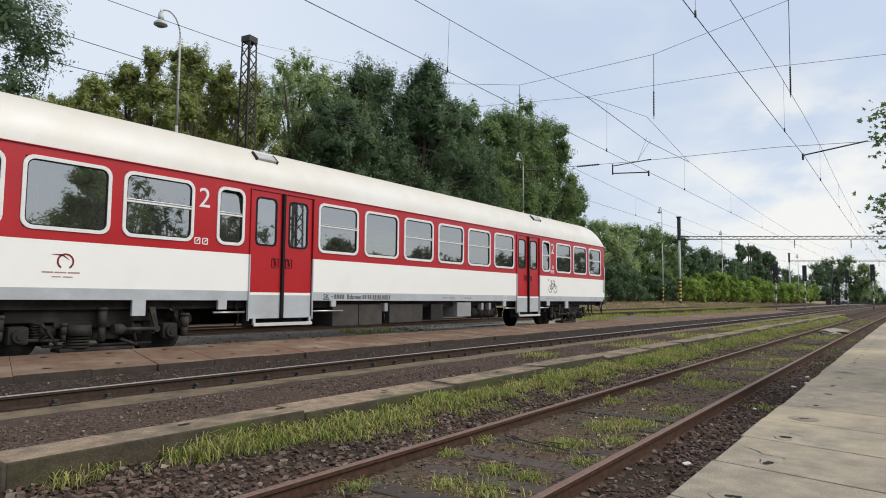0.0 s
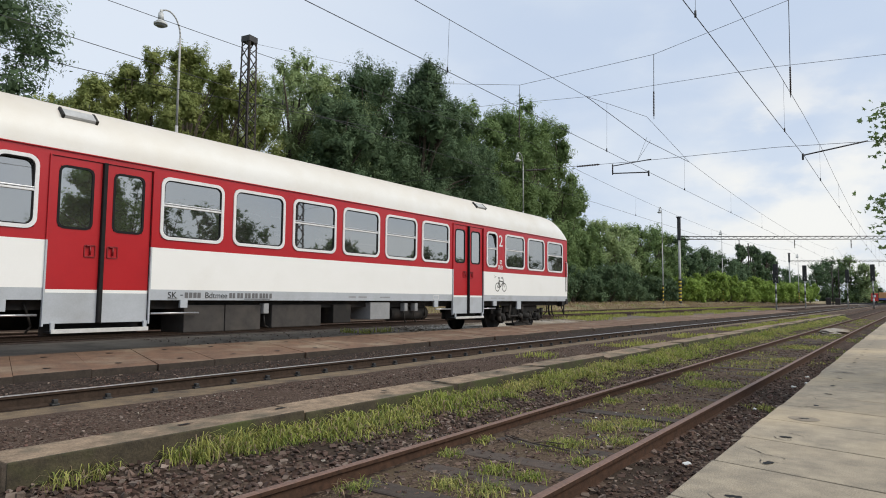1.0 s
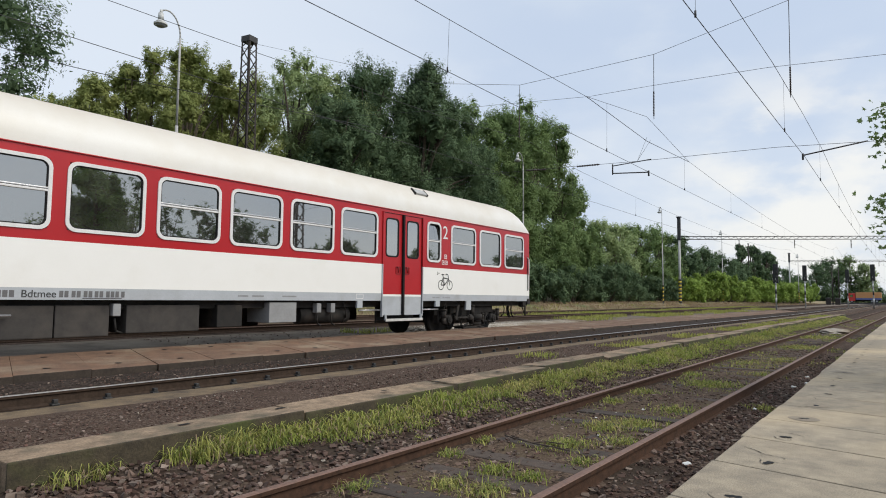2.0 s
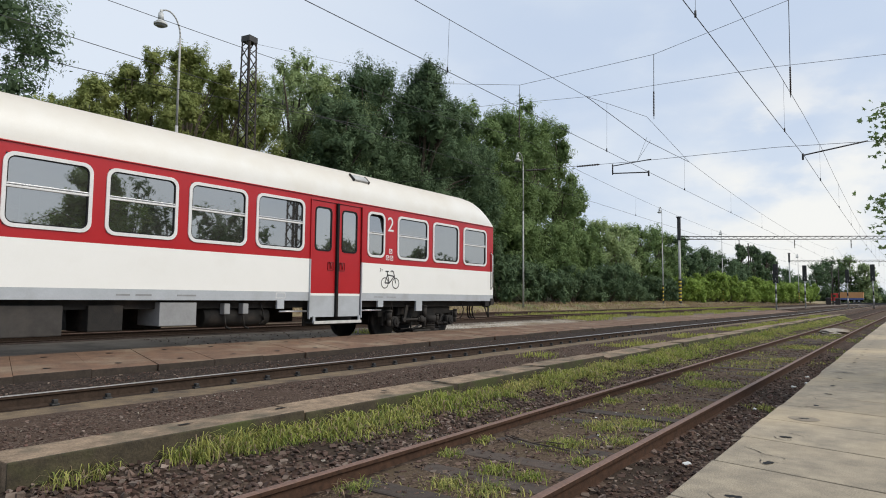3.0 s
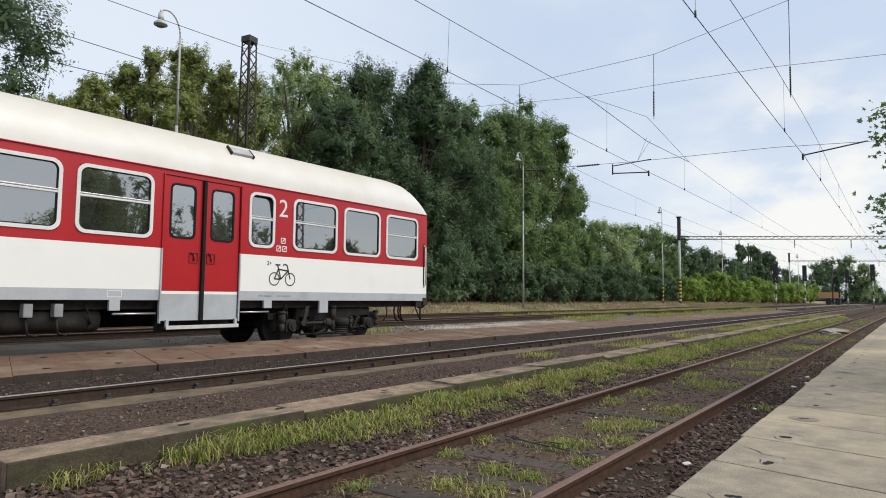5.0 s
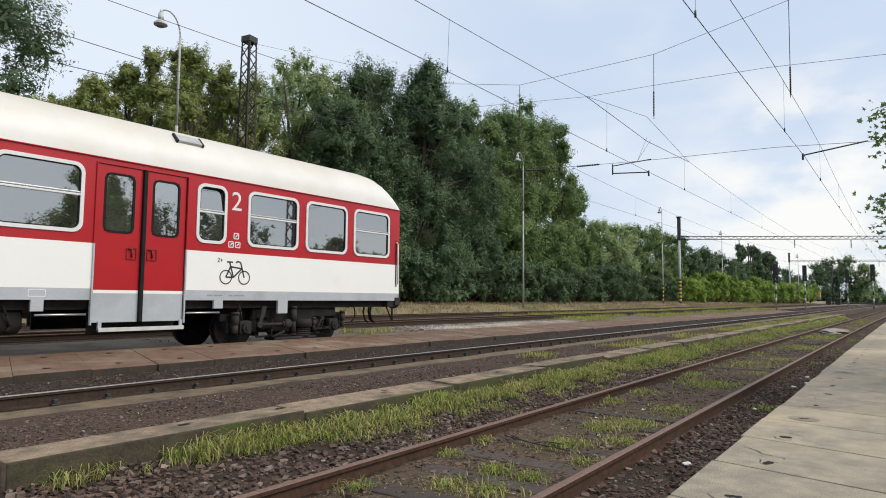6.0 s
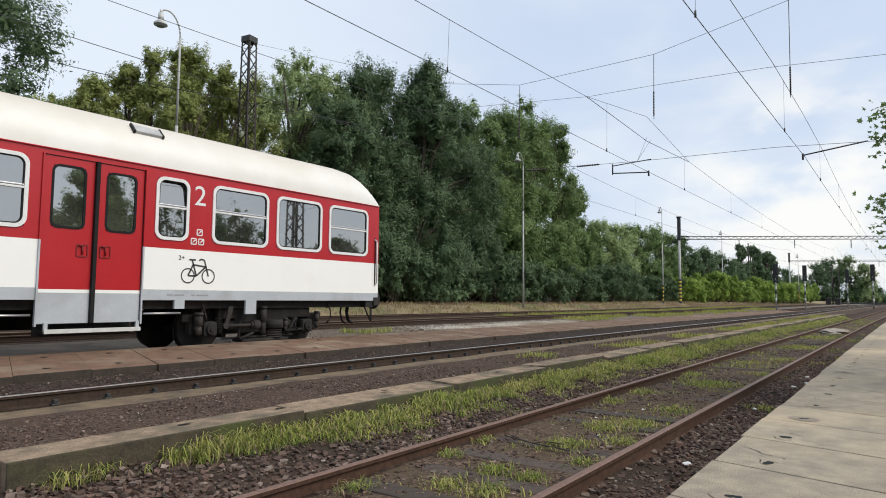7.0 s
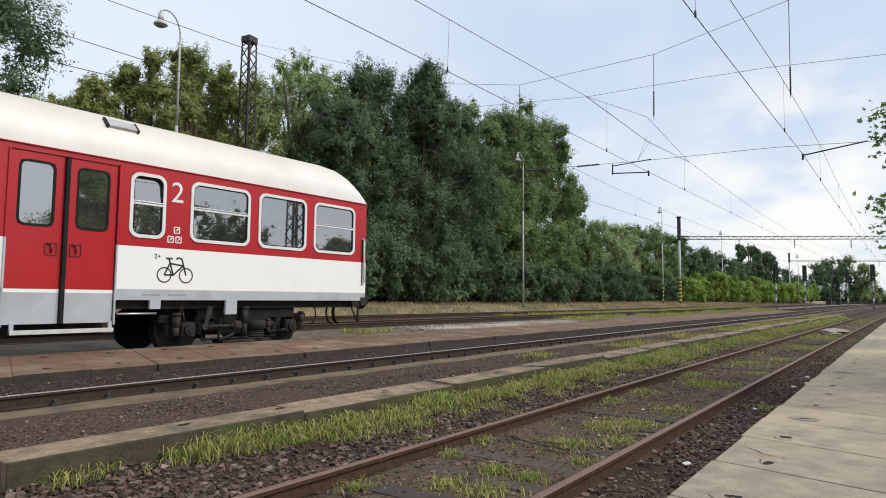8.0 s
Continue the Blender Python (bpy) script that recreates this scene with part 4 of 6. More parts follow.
    b = tubed([(-0.14, -SIDE, 2.62), (-0.12, -SIDE - 0.06, 2.56), (-0.12, -SIDE - 0.06, 1.50), (-0.14, -SIDE, 1.44)], 0.02, 8)
    part("handrail", b, "steplip", c, "pale grey corner handrail")
    part("rail_recess", boxed(-0.155, -0.105, -SIDE - 0.004, -SIDE + 0.01, 1.42, 2.66), "rubber", c)
    part("corner_block", boxed(-0.17, 0.03, -SIDE - 0.02, -1.2, 0.92, 1.13, bevel=0.015), "under", c)
    # markings
    ys = -SIDE - 0.004
    numeral_two(c, -5.37, 2.89, 0.40, ys)
    numeral_two(c, -20.63, 2.87, 0.40, ys)
    bicycle_sign(c, -5.585, 1.37, ys)
    for x, z in ((-5.22, 2.36), (-5.34, 2.18), (-5.18, 2.18), (-20.62, 2.2), (-20.45, 2.2)):
        part("pictogram", ring(bmesh.new(), rrect(x - 0.065, x + 0.065, z - 0.065, z + 0.065, 0.02, 2), rrect(x - 0.045, x + 0.045, z - 0.045, z + 0.045, 0.01, 2), ys, ys + 0.003), "frame", c)
        part("pictogram", tubed([(x - 0.03, ys, z - 0.03), (x + 0.03, ys, z + 0.03)], 0.012, 5), "frame", c)
    text_mesh("lettering", "SK", 0.165, c, -17.27, ys, 1.085, "ink")
    bars(c, -17.27, 1.062, ys, [(0.2, 0)], 0.012, "ink")
    text_mesh("lettering", "Bdtmee", 0.165, c, -16.49, ys, 1.085, "ink")
    bars(c, -17.01, 1.13, ys, [(0.05, 0)], 0.018, "ink")
    bars(c, -16.92, 1.087, ys, [(0.07, 0.02), (0.07, 0.02), (0.07, 0.02), (0.07, 0)], 0.105, "inkgrey")
    bars(c, -15.93, 1.087, ys, [(0.06, 0.02), (0.06, 0.05), (0.06, 0.02), (0.06, 0.05), (0.06, 0.02), (0.06, 0.04), (0.06, 0.02), (0.06, 0.05), (0.06, 0.02), (0.06, 0.02), (0.06, 0.04), (0.06, 0)], 0.105, "inkgrey")
    bars(c, -15.57, 1.064, ys, [(0.66, 0)], 0.01, "ink")
    bars(c, -5.85, 1.13, ys, [(0.12, 0.03), (0.2, 0.15), (0.08, 0.03), (0.26, 0)], 0.022, "greybox")
    bars(c, -12.5, 1.12, ys, [(0.25, 0.1), (0.3, 0.5), (0.4, 0)], 0.03, "greybox")
    part("decal", ring(bmesh.new(), rrect(-9.02, -8.76, 1.09, 1.215, 0.01, 2), rrect(-9.005, -8.775, 1.105, 1.2, 0.008, 2), ys, ys + 0.003), "frame", c)
    bars(c, -23.35, 1.48, ys, [(0.17, 0.02), (0.18, 0.02), (0.19, 0)], 0.02, "dullred")
    bars(c, -23.2, 1.41, ys, [(0.14, 0.03), (0.15, 0)], 0.016, "dullred")
    bm = bmesh.new()
    for i in range(18):
        a0, a1 = radians(-58 + 16.4 * i), radians(-58 + 16.4 * (i + 1))
        poly(bm, [(-23.0 + r * math.cos(a), 1.67 + r * math.sin(a)) for a, r in ((a0, 0.105), (a1, 0.105), (a1, 0.135), (a0, 0.135))], ys)
    poly(bm, [(-23.24, 1.78), (-23.05, 1.76), (-22.93, 1.69), (-22.97, 1.73), (-23.05, 1.79)], ys)
    part("emblem", bm, "handlered", c, "small red ring emblem")
    sets = []
    for xc, m in ((-3.5, -1), (-22.28, 1)):
        sets += bogie(c, xc, m)[1]
    return c, sets


coach, wheelsets = make_coach()

# ---- trees ----
RNG = np.random.default_rng(11)


def leaves(name, lobes, n, size, material, parent, droop=0.0, shape=0.42, tufts=18, core=0.15):
    """A crown of small leaves: brush-like tufts sit on the skins of uneven lobes (x, y, z, radius across, radius up)."""
    n, size = 2 * n, 0.70 * size
    lobes = np.array(lobes)
    m = len(lobes)
    wgt = lobes[:, 3] ** 2
    pick = RNG.choice(m, n, p=wgt / wgt.sum())
    radii = np.stack([lobes[:, 3], lobes[:, 3], lobes[:, 4]], 1)
    td = RNG.normal(size=(m, tufts, 3))
    td[..., 2] = np.where((td[..., 2] < -0.1) & (RNG.random((m, tufts)) < 0.7), -td[..., 2], td[..., 2])
    td /= np.linalg.norm(td, axis=2)[..., None]
    tc = lobes[:, None, :3] + td * (0.60 + 0.38 * RNG.random((m, tufts, 1))) * radii[:, None]
    tr = (0.22 + 0.18 * RNG.random((m, tufts))) * lobes[:, None, 3]
    k = RNG.integers(0, tufts, n)
    d, c, r = td[pick, k], tc[pick, k], tr[pick, k][:, None]
    g = RNG.normal(size=(n, 3))
    g /= np.linalg.norm(g, axis=1)[:, None]
    lift = d + np.array([0, 0, 0.55 - 0.5 * droop])
    pos = c + g * r * RNG.random((n, 1)) ** 0.5 + lift * r * (1.5 * RNG.random((n, 1)) ** 1.6 - 0.3)
    out = g * 0.5 + d * 0.8 + RNG.normal(size=(n, 3)) * 0.16
    out[:, 2] += 0.2
    out /= np.linalg.norm(out, axis=1)[:, None]
    along = lift * 0.9 + g * 0.5 + RNG.normal(size=(n, 3)) * 0.6
    along[:, 2] -= droop
    along -= out * (along * out).sum(1)[:, None]
    along /= np.linalg.norm(along, axis=1)[:, None]
    side = np.cross(out, along)
    s = size * (0.72 + 0.95 * RNG.random(n))[:, None]
    inner = RNG.random(n) < core                # larger dim sprays deep inside the boughs
    pos[inner] = (lobes[pick, :3] + g * radii[pick] * 0.6 * RNG.random((n, 1)))[inner]
    s[inner] *= 2.6
    v = np.empty((n, 3, 3))
    v[:, 0] = pos - along * s * 0.35 - side * s * shape * 0.5
    v[:, 1] = pos + along * s * 0.6
    v[:, 2] = pos - along * s * 0.5 + side * s * shape * 0.5
    me = bpy.data.meshes.new(name)
    me.vertices.add(n * 3)
    me.vertices.foreach_set("co", v.reshape(-1))
    me.loops.add(n * 3)
    me.loops.foreach_set("vertex_index", np.arange(n * 3))
    me.polygons.add(n)
    me.polygons.foreach_set("loop_start", np.arange(0, n * 3, 3))
    me.update(calc_edges=True)
    # the leaves of a tuft catch the light together
    soft = g * 0.45 + d + np.array([0, 0, 0.15])
    soft /= np.linalg.norm(soft, axis=1)[:, None]
    me.normals_split_custom_set_from_vertices(np.repeat(soft, 3, 0))
    me.materials.append(M[material])
    ob = new(name, me)
    ob.parent = parent
    return ob


def tree(name, label, x, y, z0, height, radius, material, leaf, n, seed, low=0.1, slim=1.0, droop=0.0, lobes=46, peaks=3, category="tree", group="trees beside the railway", core=0.2):
    """Tapered trunk, limbs that fork towards the lobes, and an uneven crown with gaps."""
    rnd = random.Random(seed)
    t = thing(name, label, category, pose(x, y, z0), group)
    crown = []
    tops = [(rnd.uniform(-0.55, 0.55) * radius, rnd.uniform(-0.4, 0.4) * radius, rnd.uniform(0.82, 1.0)) for _ in range(peaks)]
    tops[0] = (tops[0][0] * 0.3, tops[0][1] * 0.3, 1.0)
    while len(crown) < lobes * 1.3:
        tx, ty, th = rnd.choice(tops)
        h = rnd.uniform(low, 1.0)
        wide = max(0.0, 1 - ((h - 0.42) / 0.62) ** 2) ** 0.6 if h > 0.42 else 0.72 + 0.28 * (h / 0.42)
        a, q = rnd.uniform(0, 6.283), rnd.random() ** 0.32
        k = 0.35 + 0.65 * h
        px = tx * k + math.cos(a) * q * radius * wide * (1 - 0.45 * k * (peaks > 1))
        py = ty * k + math.sin(a) * q * radius * wide * 0.8 * (1 - 0.45 * k * (peaks > 1))
        r = max(0.42, radius * rnd.uniform(0.17, 0.33) * (1.14 - 0.5 * h))
        crown.append((px, py, min(h * th * height, height - r), r, r * rnd.uniform(0.75, 1.5) * slim))
    for tx, ty, th in tops:
        for k in range(3):
            r = radius * (0.055 + 0.045 * k)
            crown.append((tx + rnd.uniform(-.1, .1) * radius, ty, th * height - r * (0.7 + 1.4 * k), r, r * 2.0))
    bm = bmesh.new()
    tr = max(0.06, height * 0.017)
    prev = Vector((0, 0, -0.3))
    for i in range(1, 6):
        p = Vector((tops[0][0] * i / 5 + rnd.uniform(-.1, .1), tops[0][1] * i / 5, height * 0.8 * i / 5))
        tube(bm, prev, p, tr * (1.15 - 0.2 * (i - 1)), 8, tr * (1.15 - 0.2 * i), caps=False)
        prev = p
    for c in crown[:30]:
        f = min(0.7, max(0.12, c[2] / height * 0.7))
        p = Vector((tops[0][0] * f, tops[0][1] * f, height * 0.8 * f))
        q = Vector(c[:3])
        m = (p + q) / 2 + Vector((0, 0, 0.06 * height))
        tube(bm, p, m, tr * 0.42, 5, tr * 0.26, caps=False)
        tube(bm, m, q, tr * 0.26, 5, tr * 0.07, caps=False)
    part("trunk", bm, "bark", t)
    leaves("crown", crown, n, leaf, material, t, droop, core=core)
    return t


def make_trees():
    T = tree
    T("acacia_tree", "leafy acacia tree with open feathery branches", 6.6, 24.5, 0.6, 18.0, 4.3, "leaf_dark", 0.16, 46000, 3, low=0.12, lobes=70, peaks=3, core=0.06)
    for i, (x, y, h, r) in enumerate(((12.6, 32.0, 9.6, 2.6), (15.2, 33, 11.4, 3.0), (16.4, 32, 12.0, 2.6), (17.3, 30.8, 12.9, 3.0), (20.3, 33, 14.4, 3.4), (22.9, 33.5, 14.6, 3.6), (26.8, 36, 15.8, 4.8))):
        T("acacia_tree", "olive green acacia tree behind the tracks", x, y, 1.0, h, r, "leaf_olive", 0.17, 22000, 5 + i, peaks=2 + i % 2, lobes=42, droop=0.3)
    for i, (x, y, h) in enumerate(((11.6, 33.5, 8.8), (13.4, 33.5, 9.8), (18.6, 35.5, 12.6), (21.8, 36.0, 14.0), (25.4, 34.4, 13.6), (24.6, 31.8, 9.0))):
        T("acacia_tree", "olive green acacia tree standing in the wood", x, y, 1.0, h, 4.0, "leaf_olive", 0.2, 10000, 17 + i, peaks=2)
    for i, (x, y, h, r) in enumerate(((28.9, 34, 17.3, 5.2), (34.3, 36.5, 18.2, 5.4), (38.6, 36.8, 19.2, 5.0))):
        T("willow_tree", "tall pale grey-green willow tree", x, y, 1.0, h, r, "leaf_pale", 0.21, 30000, 9 + i, droop=0.9, slim=1.2)
    for i, (x, y, h, r, p) in enumerate(((34.6, 32, 17.7, 6.2, 4), (38.2, 30.8, 18.4, 6.0, 4), (42.0, 31.6, 18.1, 5.4, 3), (29.8, 30, 13.2, 4.4, 2), (44.6, 31.0, 14.5, 4.6, 3), (39.4, 31.0, 18.4, 4.6, 3), (41.6, 31.4, 17.9, 4.2, 3), (42.4, 31.8, 18.3, 2.8, 1))):
        T("poplar_tree", "dark green poplar tree with upright tops", x, y, 1.0, h, r, "leaf_dark", 0.21, 34000 if r > 4.2 else 22000 if r > 3 else 12000, 12 + 3 * i, slim=1.15, peaks=p, lobes=52)
    for i, (x, y, h, r, p) in enumerate(((50.6, 33, 19.2, 5.4, 3), (56.0, 33.5, 19.8, 6.4, 4), (60.0, 32, 21.8, 7.2, 4), (64.6, 31.5, 19.8, 5.0, 3), (67.8, 31, 14.0, 3.4, 2))):
        T("willow_tree", "broad mid-green willow tree", x, y, 1.0, h, r, "leaf_mid", 0.25, 30000 if r > 4 else 17000, 34 + i, peaks=p, lobes=54)
    for i, (x, y, h, r, k) in enumerate(((72.5, 32, 9.8, 3.4, "leaf_mid"), (77.3, 32, 10.0, 3.8, "leaf_pale"), (84.2, 32, 10.2, 4.2, "leaf_pale"), (91.9, 31.5, 10.8, 4.4, "leaf_mid"), (99.5, 31, 11.8, 4.2, "leaf_mid"), (105.7, 30.5, 10.6, 4.2, "leaf_dark"),
                                         (112, 30, 9.5, 4.2, "leaf_dark"), (118.9, 29.5, 9.5, 4.2, "leaf_dark"), (127, 29, 9.1, 4.4, "leaf_dark"), (136, 27.8, 8.0, 4.4, "leaf_dark"))):
        T("tree", "dense green tree of the lineside wood", x, y, 1.2, h, r * 1.15, k, 0.32, 8200, 30 + i, peaks=3, lobes=40)
    for i in range(13):
        T("tree", "green tree deeper in the lineside wood", 10 + 5.2 * i, 39.5 + (i % 3), 1.0, (9.5, 11.0, 10.5, 12.0)[i % 4] + 0.25 * i, 5.5, ("leaf_olive", "leaf_mid", "leaf_mid")[i % 3] if i < 5 else "leaf_dark", 0.44, 3000, 80 + i, peaks=3, lobes=36)
    for i, (x, y, h, r) in enumerate(((140, 27.4, 11.4, 3.2), (147, 26.4, 11.6, 3.4), (154, 25.0, 10.8, 3.0), (160, 24.0, 10.2, 2.8))):
        T("tree", "tall thin-crowned tree above the bushes", x, y, 1.2, h, r, "leaf_dark", 0.3, 6500, 50 + i, low=0.42, peaks=3, lobes=24)
    for i, (x, y, h, r, k) in enumerate(((215, 37, 11.0, 8, "leaf_dark"), (230, 32.2, 11.0, 7, "leaf_dark"), (250, 30.8, 9.6, 6, "leaf_dark"), (262, 26.5, 14.5, 8, "leaf_dark"), (268, 21.3, 16.8, 9, "leaf_dark"), (272, 16.6, 17.2, 9, "leaf_mid"), (270, 12.2, 14.0, 6.5, "leaf_pale"),
                                         (330, 9.9, 7.0, 6, "leaf_dark"), (310, 0.0, 7.0, 6, "leaf_dark"), (310, -10.0, 7.0, 6, "leaf_dark"))):
        T("tree", "distant tree beyond the level crossing", x, y, 0.6, h, r, k, 0.55, 3800, 60 + i, low=0.04, peaks=3, lobes=36)


def bush(x, y, z, h, r, material, leaf, n, seed, label):
    rnd = random.Random(seed)
    t = thing("bush", label, "bush", pose(x, y, z), "bushes along the railway")
    lobes = [(rnd.uniform(-1, 1) * r * 0.75, rnd.uniform(-1, 1) * r * 0.6, rnd.uniform(0.1, 0.85) * h, r * rnd.uniform(0.13, 0.25), r * rnd.uniform(0.13, 0.3)) for _ in range(40)]
    bm = bmesh.new()
    for c in lobes[:8]:
        tube(bm, (0, 0, -0.2), c[:3], 0.05, 5, 0.015, caps=False)
    part("stem", bm, "bark", t)
    leaves("crown", lobes, n, leaf, material, t)


def make_bushes():
    rnd = random.Random(21)
    x = 9.0
    i = 0
    while x < 96:
        k = "leaf_mid" if x < 24 else "leaf_dark"
        bush(x, rnd.uniform(28.0, 29.6), 0.95, rnd.uniform(2.8, 5.2), rnd.uniform(2.2, 3.0), k, 0.27, 2800, 100 + i, "dense dark green undergrowth bush at the wood's edge")
        x += rnd.uniform(2.6, 3.6)
        i += 1
    for j in range(17):
        f = j / 16
        bush(98 + 86 * f + rnd.uniform(-1, 1), 27.2 - 7.4 * f + rnd.uniform(-0.4, 0.8), 1.0, rnd.uniform(3.6, 5.4), rnd.uniform(2.6, 3.6), "leaf_bright", 0.36, 2800, 200 + j, "bright yellow-green bush on the bank")
    for j in range(8):
        bush(238 + 6 * j + 20, 30 - 7.5 * j, 0.5, rnd.uniform(3, 5), 5, "leaf_dark", 0.6, 1500, 300 + j, "distant dark green bush")
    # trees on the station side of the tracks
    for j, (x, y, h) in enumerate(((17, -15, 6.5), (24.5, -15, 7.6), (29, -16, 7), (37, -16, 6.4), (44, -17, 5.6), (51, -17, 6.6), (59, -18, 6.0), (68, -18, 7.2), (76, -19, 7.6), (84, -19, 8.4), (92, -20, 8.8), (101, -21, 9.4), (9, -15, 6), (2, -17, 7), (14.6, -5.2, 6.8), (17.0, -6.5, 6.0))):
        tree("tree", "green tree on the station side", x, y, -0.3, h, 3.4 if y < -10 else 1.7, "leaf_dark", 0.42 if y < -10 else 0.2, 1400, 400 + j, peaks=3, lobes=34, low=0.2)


make_trees()
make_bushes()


def make_maple():
    """The tree on the platform whose branches reach into view; broad lobed leaves in sprays."""
    rnd = random.Random(8)
    t = thing("maple_tree", "maple tree with drooping leafy branches over the platform", "tree", pose(11.8, -2.95, 0.2))
    bm = bmesh.new()
    tube(bm, (0, 0, -0.05), (0.1, 0.1, 2.2), 0.16, 10, 0.12, caps=False)
    tube(bm, (0.1, 0.1, 2.2), (0.0, 0.2, 5.6), 0.12, 10, 0.04, caps=False)
    sprays = []
    for z, reach, a in ((3.0, 3.04, 88), (3.2, 2.5, 55), (2.75, 3.0, 93), (2.5, 2.75, 84), (3.75, 2.8, 96), (4.1, 2.96, 88), (4.5, 2.95, 84), (4.9, 2.5, 105), (3.4, 2.0, 140), (4.0, 2.2, 200), (3.0, 2.2, 260), (4.6, 1.8, 320)):
        q = Vector((math.cos(radians(a)), math.sin(radians(a)), 0)) * reach
        tip = Vector((q.x, q.y + 0.03, z - 0.35))
        mid = Vector((q.x * 0.5, q.y * 0.5, z + 0.2))
        tube(bm, (0.05, 0.1, z - 0.5), mid, 0.04, 6, 0.022, caps=False)
        tube(bm, mid, tip, 0.022, 6, 0.006, caps=False)
        for k in range(44 if abs(a - 88) > 12 else 84):
            f = rnd.uniform(0.25, 1.08)
            p = mid.lerp(tip, (f - 0.5) * 2) if f > 0.5 else Vector((0.05, 0.1, z - 0.5)).lerp(mid, f * 2)
            sprays.append((p.x + rnd.gauss(0, 0.13), p.y + rnd.gauss(0, 0.09), p.z + rnd.gauss(0, 0.11) - 0.08))
    part("trunk", bm, "bark", t)
    lobes = [(rnd.uniform(-0.9, 0.9), rnd.uniform(-1.1, 0.7), rnd.uniform(2.4, 6.0), 0.5, 0.55) for _ in range(22)]
    leaves("inner_leaves", lobes, 6500, 0.14, "leaf_mid", t, 0.3, 0.8)
    bm = bmesh.new()
    outline = [(0, -0.5), (0.16, -0.3), (0.42, -0.38), (0.3, -0.1), (0.5, 0.12), (0.2, 0.16), (0.0, 0.55), (-0.2, 0.16), (-0.5, 0.12), (-0.3, -0.1), (-0.42, -0.38), (-0.16, -0.3)]
    for p in sprays:
        for k in range(9):
            s = rnd.uniform(0.06, 0.105)
            m = Matrix.Translation(Vector(p) + Vector((rnd.gauss(0, 0.09), rnd.gauss(0, 0.09), rnd.gauss(0, 0.07)))) @ Euler((rnd.gauss(0.5, 0.5), rnd.gauss(0, 0.5), rnd.uniform(0, 6.28))).to_matrix().to_4x4()
            bm.faces.new([bm.verts.new(m @ Vector((u * s, v * s, -abs(u) * s * 0.5))) for u, v in outline])
    part("crown", bm, "leaf_mid", t)


make_maple()

# ---- masts, lamps, catenary ----


def lattice_mast(x, y, z0, z1, label, w0=0.62, w1=0.36):
    t = thing("catenary_mast", label, "mast", pose(x, y, z0, 0, 0, 8), "catenary masts")
    h = z1 - z0

    def corner(i, f):
        w = (w0 + (w1 - w0) * f) / 2
        return Vector((w * (1, 1, -1, -1)[i], w * (1, -1, -1, 1)[i], h * f))

    for i in range(4):
        bm = bmesh.new()
        a, b = corner(i, 0), corner(i, 1)
        for dx, dy in ((0.11, 0.012), (0.012, 0.11)):
            sx, sy = -1 if a.x > 0 else 1, -1 if a.y > 0 else 1
            vs = [bm.verts.new(p + Vector((sx * u, sy * v, 0))) for p in (a, b) for u, v in ((0, 0), (dx, 0), (dx, dy), (0, dy))]
            for q in ((0, 1, 5, 4), (1, 2, 6, 5), (2, 3, 7, 6), (3, 0, 4, 7)):
                bm.faces.new([vs[k] for k in q])
        part("leg_angle", bm, "mast", t)
    bm = bmesh.new()
    n = int(h / 0.62)
    for i in range(4):
        for k in range(n):
            f0, f1 = k / n, (k + 1) / n
            a, b = (i, (i + 1) % 4) if k % 2 else ((i + 1) % 4, i)
            tube(bm, corner(a, f0), corner(b, f1), 0.032, 4, caps=False)
    part("lacing", bm, "mast", t)
    w = w1 / 2 + 0.03
    part("cap", boxed(-w, w, -w, w, h - 0.35, h, bevel=0.02), "darkmast", t)
    part("footing", boxed(-0.5, 0.5, -0.5, 0.5, -0.4, 0.12, bevel=0.03), "concrete", t)
    return t


def yard_lamp(x, y, z0, h, label, striped=True):
    """Steel pole with a swan neck and a hanging bell lamp."""
    t = thing("street_lamp", label, "lamp", pose(x, y, z0), "yard lamps")
    bm = tube(bmesh.new(), (0, 0, -0.3), (0, 0, h * 0.62), 0.08, 10, 0.065)
    tube(bm, (0, 0, h * 0.62), (0, 0, h - 1.0), 0.05, 10, 0.042)
    pole = part("pole", bm, "galv", t)
    pts = [Vector((-0.62 + 0.62 * math.cos(a), 0.0, h - 1.0 + 1.0 * math.sin(a))) for a in [radians(10 * i) for i in range(0, 13)]]
    nb = bmesh.new()
    for p, q in zip(pts, pts[1:]):
        tube(nb, p, q, 0.034, 8)
    part("swan_neck", nb, "galv", t)
    e = pts[-1]
    hb = bmesh.new()
    for z0_, r0, z1_, r1 in ((0.06, 0.05, -0.10, 0.07), (-0.10, 0.11, -0.40, 0.125), (-0.40, 0.125, -0.54, 0.27), (-0.54, 0.28, -0.62, 0.28)):
        tube(hb, e + Vector((0, 0, z0_)), e + Vector((0, 0, z1_)), r0, 18, r1)
    head = part("lamp_head", hb, "lampwhite", t, "pale enamel lamp head")
    part("glass_bowl", tube(bmesh.new(), e + Vector((0, 0, -0.62)), e + Vector((0, 0, -0.69)), 0.25, 18, 0.16), "greybox", t)
    if striped:
        for k in range(9):
            part("stripe", tube(bmesh.new(), (0, 0, k * 0.25), (0, 0, k * 0.25 + 0.25), 0.088, 10), "yellow" if k % 2 else "black", t)
    return t


